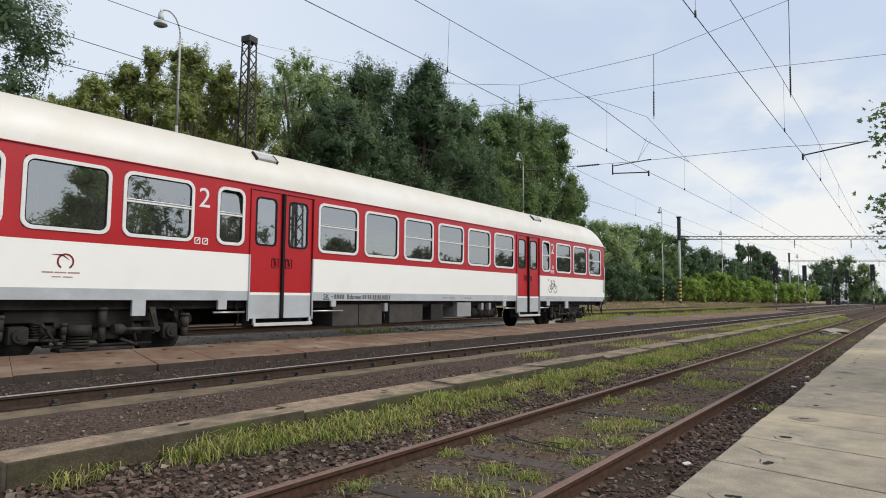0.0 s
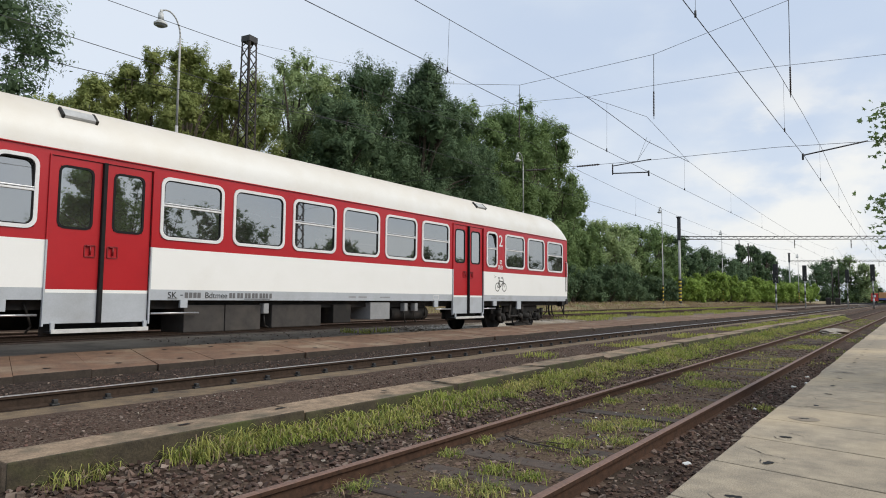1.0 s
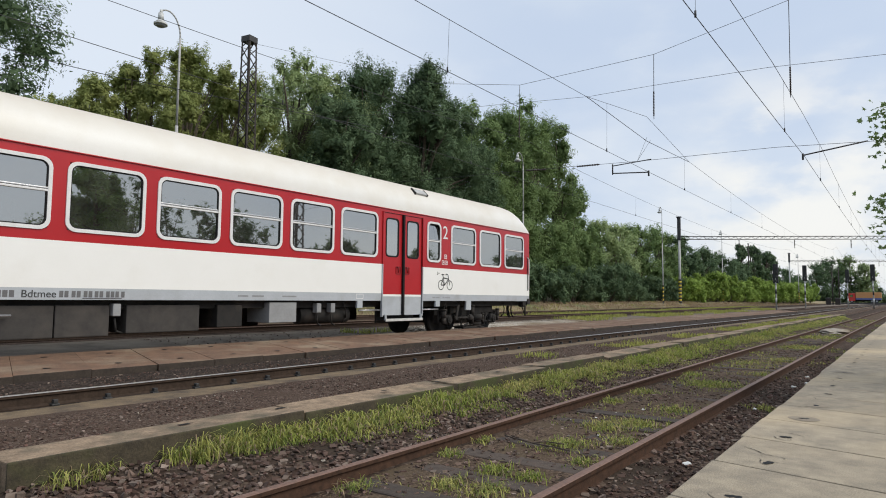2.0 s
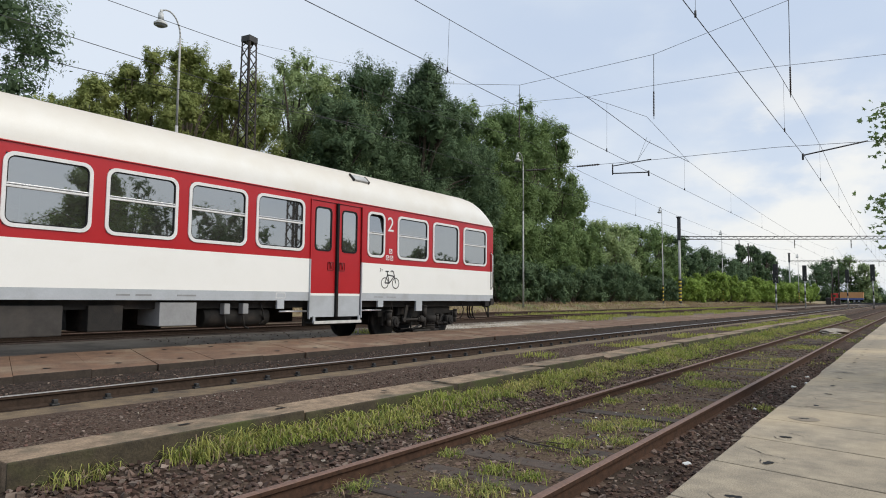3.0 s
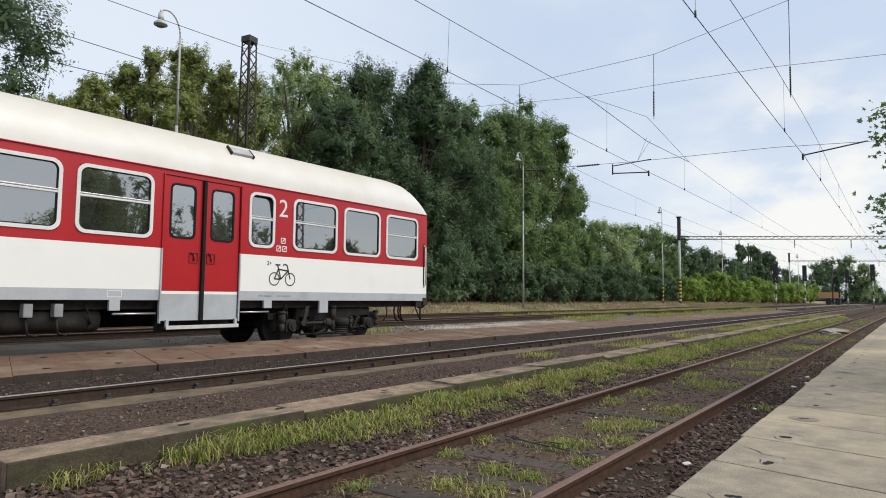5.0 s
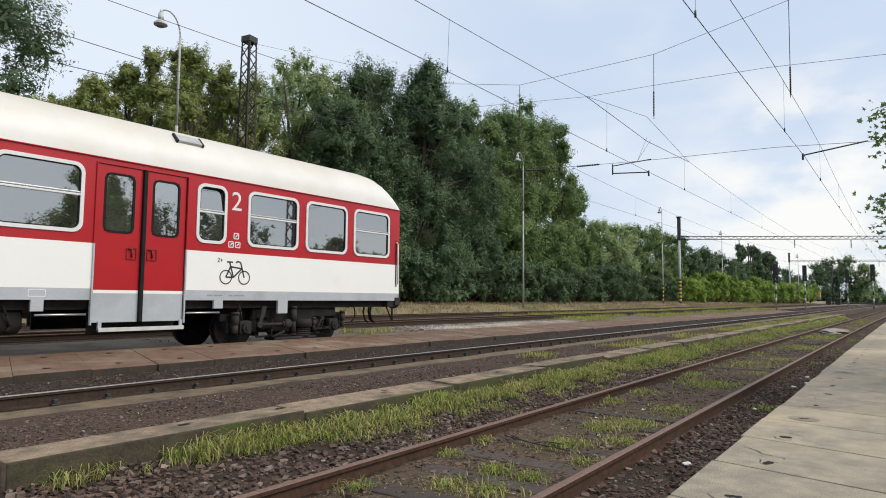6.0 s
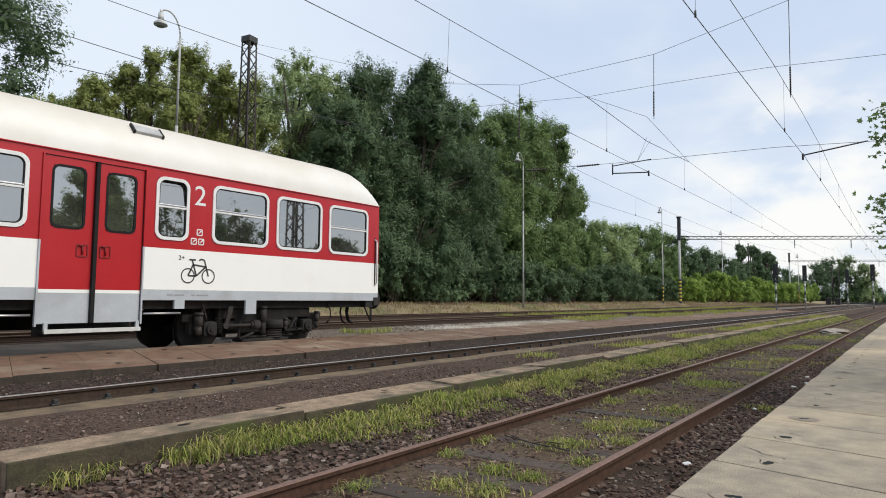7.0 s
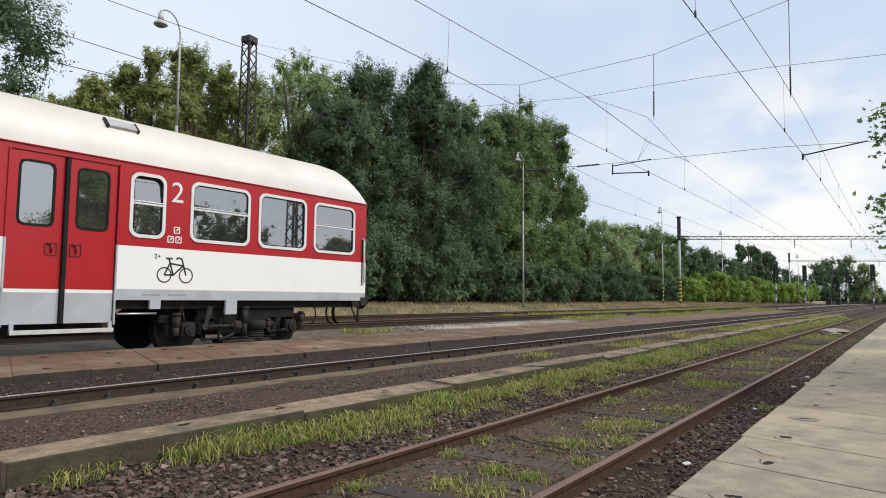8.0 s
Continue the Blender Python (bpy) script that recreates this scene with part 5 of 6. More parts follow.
def make_masts():
    lattice_mast(22.5, 30.4, 0.9, 16.3, "dark rusty lattice catenary mast among trees", 0.95, 0.60)
    lattice_mast(22.9, -4.2, 0.1, 13.0, "dark lattice catenary mast on the platform", 0.8, 0.5)
    yard_lamp(15.25, 25.5, 0.6, 13.0, "tall grey swan-neck yard lamp behind the coach", False)
    yard_lamp(46.3, 25.5, 0.7, 12.6, "tall grey swan-neck yard lamp before the wood", False)
    for x, y, h in ((83.4, 25.5, 12.3), (115.5, 25.3, 12.2), (152, 18.4, 10.2)):
        yard_lamp(x, y, 0.95, h, "yard lamp with black and yellow striped foot")


make_masts()


def insulator(bm, p, q, n=6, r=0.07):
    p, q = Vector(p), Vector(q)
    for i in range(n):
        a, b = p.lerp(q, (i + 0.1) / n), p.lerp(q, (i + 0.75) / n)
        tube(bm, a, b, r, 8, r * 0.55)
    tube(bm, p, q, 0.02, 5)


def wire(name, pts, r, label):
    ob = part(name, tubed(pts, r, 5), "wire")
    return tagged(ob, label, "wire", "overhead wires")


def catenary(y, zc, zs, zmin, stag, label, span=68.0, first=22.6):
    """A contact wire and the messenger above it, on supports a span apart, with droppers; the messenger rises steeply at its supports."""
    t = thing("overhead_line", label, "overhead line", None, "overhead wires")
    bmc, bmm = bmesh.new(), bmesh.new()
    xs = [first + span * k for k in range(-2, 4)]
    for i, (a, b) in enumerate(zip(xs, xs[1:])):
        sg = stag if i % 2 else -stag

        def at(x):
            return y + sg * (1 - 2 * (x - a) / (b - a)) + bend(x) * 0.9

        def mz(x):
            d = min(x - a, b - x)
            k = zmin + 0.00064 * (span / 2 - max(d, 5.4)) ** 2
            return k if d >= 5.4 else k + (zs - k) * (1 - d / 5.4)

        pts = [a, a + 5.4] + [a + 5.4 + (span - 10.8) * k / 12 for k in range(1, 13)] + [b]
        for p, q in zip(pts, pts[1:]):
            tube(bmm, (p, at(p), mz(p)), (q, at(q), mz(q)), 0.007, 5, caps=False)
            tube(bmc, (p, at(p), zc), (q, at(q), zc), 0.0075, 5, caps=False)
        for k in range(8):
            X = a + span * (k + 0.55) / 8
            bmd = bmesh.new()
            tube(bmd, (X, at(X), zc), (X + 0.05, at(X), mz(X)), 0.0035, 4, caps=False)
            tube(bmd, (X, at(X), zc - 0.02), (X, at(X), zc + 0.09), 0.018, 5)
            part("dropper", bmd, "wire", t)
    part("contact_wire", bmc, "wire", t)
    part("messenger_wire", bmm, "wire", t)
    return t


def make_catenary():
    catenary(2.75, 5.77, 7.12, 6.64, 0.3, "contact and messenger wire over the weedy near track")
    catenary(7.40, 5.87, 7.87, 6.67, 0.0, "contact and messenger wire over the second track")
    catenary(12.5, 6.08, 7.8, 6.85, 0.05, "contact and messenger wire over the coach")
    X = 22.6
    t = thing("headspan", "cross-span wires that carry the overhead lines", "overhead line", None, "overhead wires")
    top = [(30.4, 16.0), (16.9, 10.95), (12.6, 10.05), (7.1, 10.12), (2.75, 10.95), (-4.2, 12.8)]
    part("span_wire", tubed([(X, a, b) for a, b in top], 0.008, 5), "wire", t)
    part("span_wire", tubed([(X, a, b) for a, b in ((30.4, 11.2), (16.6, 9.68), (9.6, 9.02), (7.1, 8.98), (3.4, 8.86), (0.26, 8.6), (-4.2, 8.1))], 0.007, 5), "wire", t)
    part("steady_wire", tubed([(X, a, b) for a, b in ((30.4, 7.0), (10.2, 6.38), (7.7, 6.28), (3.3, 6.2), (0.35, 6.02), (-4.2, 5.8))], 0.0075, 5), "wire", t)
    for y, zt in ((12.6, 10.05), (7.1, 10.12), (2.75, 10.95)):
        part("hanger", tubed([(X, y, zt), (X, y + 0.03, 7.75)], 0.012, 5), "wire", t)
        bm = bmesh.new()
        insulator(bm, (X, y + 0.02, 8.75), (X, y + 0.03, 7.85), 16, 0.034)
        part("insulator", bm, "insul", t)
    bm = bmesh.new()
    insulator(bm, (X, 10.1, 6.36), (X, 9.2, 6.34), 9, 0.042)
    part("insulator", bm, "insul", t)
    bm = bmesh.new()
    insulator(bm, (X, 12.3, 6.45), (X, 11.4, 6.4), 9, 0.042)
    part("insulator", bm, "insul", t)
    for y, d in ((2.5, -1), (7.35, 1)):
        bm = tubed([(X, y, 5.84), (X + 0.3, y + d * (1.7 if d < 0 else 1.45), 6.13 if d < 0 else 6.0)], 0.022, 6)
        tube(bm, (X, y, 5.7), (X, y, 5.9), 0.03, 6)
        if d > 0:
            tube(bm, (X + 0.3, y + 1.45, 5.95), (X + 0.3, y + 1.45, 6.35), 0.025, 6)
            tube(bm, (X + 0.3, y + 1.45, 6.28), (X, y - 0.1, 6.3), 0.018, 6)
        part("registration_arm", bm, "darkmast", t)
    for x in (22.63, 23.07):
        part("bridle", tubed([(x, 7.4, 7.13), (22.6, 7.75, 6.3)], 0.005, 4), "wire", t)
    # drop wires where the second track's messenger splits
    part("stay", tubed([(17.2, 7.4, 7.2), (22.6, 7.4, 6.98), (28.0, 7.4, 7.2)], 0.01, 5), "wire", t)
    # feeder and anchor wires
    wire("feeder_wire", [(-20, 20.5, 8.3), (8.3, 20.5, 8.24), (10.1, 20.6, 8.36), (22.6, 21.0, 9.6)], 0.012, "thin dark feeder wire before the trees")


make_catenary()


def portal(x0, y0, x1, y1, z, zm, label):
    """Catenary portal: masts and a long shallow lattice beam."""
    t = thing("catenary_portal", label, "mast", None, "catenary portals")
    d = Vector((x1 - x0, y1 - y0, 0))
    for f, striped in ((0.0, True), (1.0, False)):
        p = Vector((x0, y0, 0.7)) + d * f
        part("mast", tube(bmesh.new(), p, (p.x, p.y, z - 0.2), 0.19, 10, 0.16), "galv", t)
        part("mast_top", boxed(p.x - 0.2, p.x + 0.2, p.y - 0.2, p.y + 0.2, z - 0.3, zm, bevel=0.02), "darkmast", t)
        part("mast_cap", boxed(p.x - 0.3, p.x + 0.3, p.y - 0.3, p.y + 0.3, zm, zm + 0.12), "darkmast", t)
        for k in range(13):
            part("stripe", tube(bmesh.new(), (p.x, p.y, 0.9 + k * 0.25), (p.x, p.y, 1.15 + k * 0.25), 0.20, 10), "yellow" if k % 2 else "black", t)
    n = 34
    bm = bmesh.new()
    for dz in (-0.2, 0.2):
        for dx in (-0.2, 0.2):
            tube(bm, (x0 + dx, y0, z + dz), (x1 + dx, y1, z + dz), 0.032, 6)
    part("chord", bm, "mast", t)
    bm = bmesh.new()
    for k in range(n):
        a = Vector((x0, y0, z)) + d * (k / n)
        b = Vector((x0, y0, z)) + d * ((k + 0.5) / n)
        c = Vector((x0, y0, z)) + d * ((k + 1) / n)
        for dx in (-0.2, 0.2):
            tube(bm, a + Vector((dx, 0, 0.2)), b + Vector((dx, 0, -0.2)), 0.024, 4)
            tube(bm, b + Vector((dx, 0, -0.2)), c + Vector((dx, 0, 0.2)), 0.024, 4)
    part("lacing", bm, "mast", t)
    for f in (0.22, 0.42, 0.62, 0.8):
        p = Vector((x0, y0, z)) + d * f
        bm = bmesh.new()
        insulator(bm, p - Vector((0, 0, 0.3)), p - Vector((0, 0, 1.4)), 6, 0.09)
        part("insulator", bm, "insul", t)
    return t


def signal(x, y, z0, h, lens, label):
    t = thing("railway_signal", label, "signal", pose(x, y, z0), "light signals")
    part("post", tube(bmesh.new(), (0, 0, -0.2), (0, 0, h - 1.3), 0.075, 10), "galv", t)
    for k in range(3):
        part("band", tube(bmesh.new(), (0, 0, 0.6 + k * 0.9), (0, 0, 1.05 + k * 0.9), 0.09, 10), "black" if k % 2 else "lampwhite", t)
    part("target", boxed(-0.07, 0.10, -0.24, 0.24, h - 2.0, h, bevel=0.03), "black", t, "black signal head")
    for k in range(4):
        z = h - 0.35 - k * 0.48
        part("lamp_hood", tube(bmesh.new(), (-0.08, 0, z), (-0.30, 0, z), 0.13, 12), "black", t)
        part("lens", tube(bmesh.new(), (-0.085, 0, z), (-0.10, 0, z), 0.09, 12), "lens" if k == lens else "greybox", t)
    return t


def make_far():
    portal(90.3, 25.3, 108.0, -6.0, 9.85, 12.7, "grey lattice catenary portal with a striped mast")
    portal(186, 24.5, 200, -6.0, 11.6, 13.6, "distant lattice catenary portal")
    signal(75, 11.2, 0.55, 4.6, 9, "light signal with a white post beside the track")
    signal(92, 10.45, 0.6, 5.2, 9, "light signal with a black head")
    signal(112, 7.2, 0.65, 5.4, 1, "light signal with a black head")
    signal(93, 3.35, 0.6, 5.2, 9, "light signal with a black head")
    for x, y, h in ((139, 25.5, 12.0), (182, 14.8, 9.5), (184, 13.6, 9.0)):
        t = thing("pole", "slender grey lineside pole", "pole", pose(x, y, 0.6), "lineside poles")
        part("shaft", tube(bmesh.new(), (0, 0, -0.3), (0, 0, h), 0.14, 10, 0.1), "mast", t)
        part("cap", boxed(-0.16, 0.16, -0.16, 0.16, h, h + 0.12), "darkmast", t)
    for x, y in ((177, 13.4), (176, 15.2)):
        t = thing("relay_cabinet", "grey lineside relay cabinet", "cabinet", pose(x, y, 0.55), "relay cabinets")
        part("case", boxed(-0.4, 0.4, -0.5, 0.5, -0.1, 1.5, bevel=0.03), "mast", t)
        part("lid", boxed(-0.45, 0.45, -0.55, 0.55, 1.5, 1.58), "galv", t)
    bm = boxed(229, 245, -160, 160, -0.3, 0.93)
    tagged(part("road", bm, "asphalt"), "asphalt road over the level crossing", "road", kind="structure")
    t = thing("building", "low grey building far behind the crossing", "building", pose(330, -6, 0.3))
    part("wall", boxed(-6, 6, -9, 9, -0.5, 5.5), "concrete", t)
    part("roof", boxed(-6.5, 6.5, -9.5, 9.5, 5.5, 6.1), "greybox", t)
    for k in range(4):
        part("window", boxed(-6.06, -5.95, -7 + k * 4, -5 + k * 4, 2, 3.6), "glass", t)


make_far()


def wheel(parent, x, y, r, w):
    ob = part("wheel", tube(bmesh.new(), (0, -w / 2, 0), (0, w / 2, 0), r, 18), "tyre", parent)
    ob.location = (x, y, r)
    part("rim", tube(bmesh.new(), (0, -w / 2 - 0.01, 0), (0, w / 2 + 0.01, 0), r * 0.55, 14), "greybox", ob)
    return ob


def make_vehicles():
    """A lorry and a car that pass over the crossing; their own X runs forward."""
    t = thing("truck", "red truck with orange covered body and blue boards", "truck", pose(237, 4, 0.93, 0, 0, 90))
    cab = boxed(-1.9, 0, -1.22, 1.22, 0.55, 2.95, bevel=0.08)
    for v in cab.verts:
        if v.co.z > 2 and v.co.x > -0.5:
            v.co.x -= 0.18
    c = part("cab", cab, "truckred", t, "red cab")
    part("windscreen", boxed(-0.17, -0.10, -1.02, 1.02, 1.75, 2.6), "doorglass", c)
    for s in (-1, 1):
        part("side_window", boxed(-1.3, -0.45, s * 1.225 - 0.006, s * 1.225 + 0.006, 1.75, 2.5), "doorglass", c)
    part("body", boxed(-8.6, -2.05, -1.25, 1.25, 1.25, 3.25, bevel=0.06), "orange", t, "orange tarpaulin body")
    part("side_board", boxed(-8.62, -2.03, -1.27, 1.27, 0.95, 1.5, bevel=0.02), "blue", t, "blue side boards")
    part("chassis", boxed(-8.4, -0.3, -0.5, 0.5, 0.55, 0.95), "under", t)
    tw = [wheel(t, x, y, 0.5, 0.3) for x in (-0.95, -6.2, -7.4) for y in (-1.05, 1.05)]
    k = thing("car", "silver hatchback car on the crossing road", "car", pose(237.4, 18, 0.93, 0, 0, 90))
    bm = boxed(-4.1, 0, -0.85, 0.85, 0.3, 0.85, bevel=0.12)
    part("body", bm, "carpaint", k)
    bm = boxed(-3.7, -1.2, -0.75, 0.75, 0.8, 1.42, bevel=0.06)
    for v in bm.verts:
        if v.co.z > 1.1:
            v.co.x += -0.45 if v.co.x > -2.4 else 0.4
            v.co.y *= 0.85
    cabin = part("cabin", bm, "doorglass", k, "dark glazed cabin")
    part("roof", boxed(-3.2, -1.75, -0.6, 0.6, 1.42, 1.46, bevel=0.015), "carpaint", k)
    for s in (-1, 1):
        part("headlight", boxed(-0.06, 0.012, s * 0.6 - 0.15, s * 0.6 + 0.15, 0.58, 0.72), "lampwhite", k)
    cw = [wheel(k, x, y, 0.3, 0.2) for x in (-0.8, -3.2) for y in (-0.76, 0.76)]
    return t, tw, k, cw


truck, truck_wheels, car, car_wheels = make_vehicles()

# ---- loose stones, grass, small things ----


def stones(name, xyz, size, material, label, category):
    """Angular stones lying half sunk, joined: too many to count."""
    n = len(xyz)
    base = np.array([(x, y, z) for x in (-1, 1) for y in (-1, 1) for z in (-1, 1)]) * 0.75
    fc = np.array([(0, 1, 3, 2), (4, 6, 7, 5), (0, 4, 5, 1), (2, 3, 7, 6), (0, 2, 6, 4), (1, 5, 7, 3)])
    v = base[None] * (0.35 + 0.9 * RNG.random((n, 8, 3)))
    v = v * (np.stack([0.7 + 0.6 * RNG.random(n), 0.5 + 0.5 * RNG.random(n), 0.35 + 0.35 * RNG.random(n)], 1))[:, None]
    a = RNG.random(n) * 6.283
    ca, sa = np.cos(a)[:, None], np.sin(a)[:, None]
    tilt = RNG.normal(size=(n, 1)) * 0.5
    x, y, z = v[..., 0], v[..., 1], v[..., 2]
    y, z = y * np.cos(tilt) - z * np.sin(tilt), y * np.sin(tilt) + z * np.cos(tilt)
    v = np.stack([x * ca - y * sa, x * sa + y * ca, z], -1) * np.asarray(size)[:, None, None] + xyz[:, None]
    f = (fc[None] + np.arange(n)[:, None, None] * 8).reshape(-1)
    me = bpy.data.meshes.new(name)
    me.vertices.add(n * 8)
    me.vertices.foreach_set("co", v.reshape(-1))
    me.loops.add(len(f))
    me.loops.foreach_set("vertex_index", f)
    me.polygons.add(n * 6)
    me.polygons.foreach_set("loop_start", np.arange(0, len(f), 4))
    me.polygons.foreach_set("use_smooth", np.zeros(n * 6, dtype=bool))
    me.update(calc_edges=True)
    me.materials.append(M[material])
    return tagged(new(name, me), label, category, kind="stuff")


def blades(name, xyz, height, width, material, label, category, lean=0.45, arch=False):
    """Grass blades bent over in two segments, or arched in three, joined."""
    n = len(xyz)
    h, w = np.asarray(height)[:, None], np.asarray(width)[:, None]
    a = RNG.random(n) * 6.283
    d = np.stack([np.cos(a), np.sin(a), np.zeros(n)], 1)
    s = np.stack([-np.sin(a), np.cos(a), np.zeros(n)], 1)
    k = (lean * (0.3 + RNG.random(n)))[:, None]
    up = np.array([0, 0, 1.0])
    p1 = xyz + up * h * 0.6 + d * h * k * 0.35
    p2 = xyz + up * h * (0.98 - 0.25 * k) + d * h * k
    if arch:
        p1 = xyz + up * h * 0.62 + d * h * k * 0.22
        p2 = xyz + up * h * (0.95 - 0.15 * k) + d * h * k * 0.62
        p3 = xyz + up * h * (0.92 - 0.62 * k * k) + d * h * k * 1.25
        v = np.stack([xyz - s * w, xyz + s * w, p1 + s * w, p1 - s * w, p2 + s * w * 0.75, p2 - s * w * 0.75, p3], 1)
        i = np.arange(n)[:, None] * 7
        f = np.concatenate([i + 0, i + 1, i + 2, i + 3, i + 3, i + 2, i + 4, i + 5, i + 5, i + 4, i + 6], 1).reshape(-1)
        ls = (np.arange(n)[:, None] * 11 + np.array([0, 4, 8])).reshape(-1)
    else:
        v = np.stack([xyz - s * w, xyz + s * w, p1 + s * w * 0.8, p1 - s * w * 0.8, p2], 1)
        i = np.arange(n)[:, None] * 5
        f = np.concatenate([i + 0, i + 1, i + 2, i + 3, i + 3, i + 2, i + 4], 1).reshape(-1)
        ls = (np.arange(n)[:, None] * 7 + np.array([0, 4])).reshape(-1)
    me = bpy.data.meshes.new(name)
    me.vertices.add(v.shape[0] * v.shape[1])
    me.vertices.foreach_set("co", v.reshape(-1))
    me.loops.add(len(f))
    me.loops.foreach_set("vertex_index", f)
    me.polygons.add(len(ls))
    me.polygons.foreach_set("loop_start", ls)
    me.update(calc_edges=True)
    me.materials.append(M[material])
    return tagged(new(name, me), label, category, kind="stuff")


def ground_z(y):
    for (y0, z0, _), (y1, z1, _) in zip(BANDS, BANDS[1:]):
        if y0 <= y < y1:
            return z0 + (z1 - z0) * (y - y0) / (y1 - y0)
    return 0.0


def scatter(n, x0, x1, bands, power=1.0):
    """Points over strips (y0, y1), thinning out with distance along the track."""
    xs = x0 + (x1 - x0) * RNG.random(n) ** power
    which = RNG.integers(0, len(bands), n)
    b = np.array(bands)[which]
    ys = b[:, 0] + (b[:, 1] - b[:, 0]) * RNG.random(n)
    zs = np.array([ground_z(y) + rise(x) for x, y in zip(xs, ys)])
    ys = ys + np.array([bend(x) for x in xs])
    return np.stack([xs, ys, zs], 1)


def clumped(n, x0, x1, y0, y1, per, spread, power=1.0, keep=0.0, freq=0.35):
    """Tufts: groups of points round scattered centres, where a slow noise allows them."""
    c = scatter(n, x0, x1, [(y0, y1)], power)
    c = np.array([p for p in c if noise.noise(Vector((p[0] * freq, p[1] * freq * 1.5, 3.3))) > keep])
    p = np.repeat(c, per, 0)
    p[:, :2] += RNG.normal(size=(len(p), 2)) * spread
    return p


def make_stones():
    p = scatter(12000, 1.2, 20, [(1.2, 1.95), (3.55, 4.6), (3.55, 4.6)], 1.5)
    stones("ballast_stones", p + np.array([0, 0, 0.012]), 0.014 + 0.027 * RNG.random(len(p)) ** 2.0, "stone", "loose angular brown ballast stones along the near track", "ballast")
    p = scatter(5200, 1.8, 26, [(2.1, 3.4)], 1.4)
    stones("track_pebbles", p + np.array([0, 0, 0.004]), 0.008 + 0.027 * RNG.random(len(p)) ** 1.9, "stone", "small stones on the dirt between the rails", "gravel")
    p = scatter(7500, 1.5, 18, [(5.1, 6.7), (5.1, 6.7), (8.3, 8.9)], 1.3)
    stones("gravel_stones", p + np.array([0, 0, 0.004]), 0.008 + 0.014 * RNG.random(len(p)), "stone", "fine reddish gravel on the strip behind the kerb", "gravel")
    p = scatter(330, 1.8, 22, [(2.1, 3.4), (5.1, 6.9), (3.6, 4.4), (1.25, 1.9)], 1.1)
    stones("pale_chips", p + np.array([0, 0, 0.012]), 0.007 + 0.012 * RNG.random(len(p)) ** 2, "pale", "scattered pale stone chips among the gravel", "gravel")
    bm = bmesh.new()
    bmesh.ops.create_icosphere(bm, subdivisions=4, radius=1.0)
    for v in bm.verts:
        v.co = Vector((v.co.x * 9.0, v.co.y * 0.95, v.co.z * 0.09)) * (1 + 0.3 * noise.noise(v.co * 3.0))
    ob = part("gravel_patch", bm, "pale", smooth=True)
    ob.location = (27.5, 15.4, 0.03)
    tagged(ob, "low spread of pale grey gravel beside the third track", "gravel", kind="stuff")
    p = scatter(900, 9, 34, [(14.4, 16.6)], 1.0)
    stones("trackbed_stones", p + np.array([0, 0, 0.008]), 0.012 + 0.022 * RNG.random(len(p)) ** 1.6, "stone", "loose brown stones beside the third track", "ballast")
    p = scatter(1800, 18.5, 37, [(14.3, 16.4)], 1.0)
    stones("pale_gravel", p + np.array([0, 0, 0.01]), 0.03 + 0.04 * RNG.random(len(p)), "pale", "pale grey gravel heap beside the third track", "gravel")


# tufts of weeds round the near rails: x, y, spread, how many blades
TUFTS = ((11.2, 2.67, 0.30, 1300), (12.4, 3.35, 0.16, 420), (21.8, 2.6, 0.5, 1500), (28.5, 2.8, 0.7, 1600), (7.1, 2.5, 0.20, 750), (9.6, 3.3, 0.16, 420), (8.3, 2.45, 0.2, 420), (9.6, 1.62, 0.12, 260), (4.5, 2.75, 0.10, 330), (3.95, 2.8, 0.12, 330), (4.0, 2.5, 0.12, 380),
         (4.7, 3.32, 0.07, 180), (5.35, 3.38, 0.06, 150), (3.5, 3.3, 0.09, 260), (5.7, 2.68, 0.15, 620), (6.75, 2.75, 0.16, 520), (4.5, 2.42, 0.08, 240), (8.5, 3.3, 0.12, 330), (6.2, 2.3, 0.12, 260), (15.5, 2.9, 0.35, 500), (17.0, 2.4, 0.35, 600), (13.4, 2.2, 0.2, 300), (5.2, 2.3, 0.08, 160), (6.0, 3.62, 0.08, 160), (7.8, 3.6, 0.1, 200))


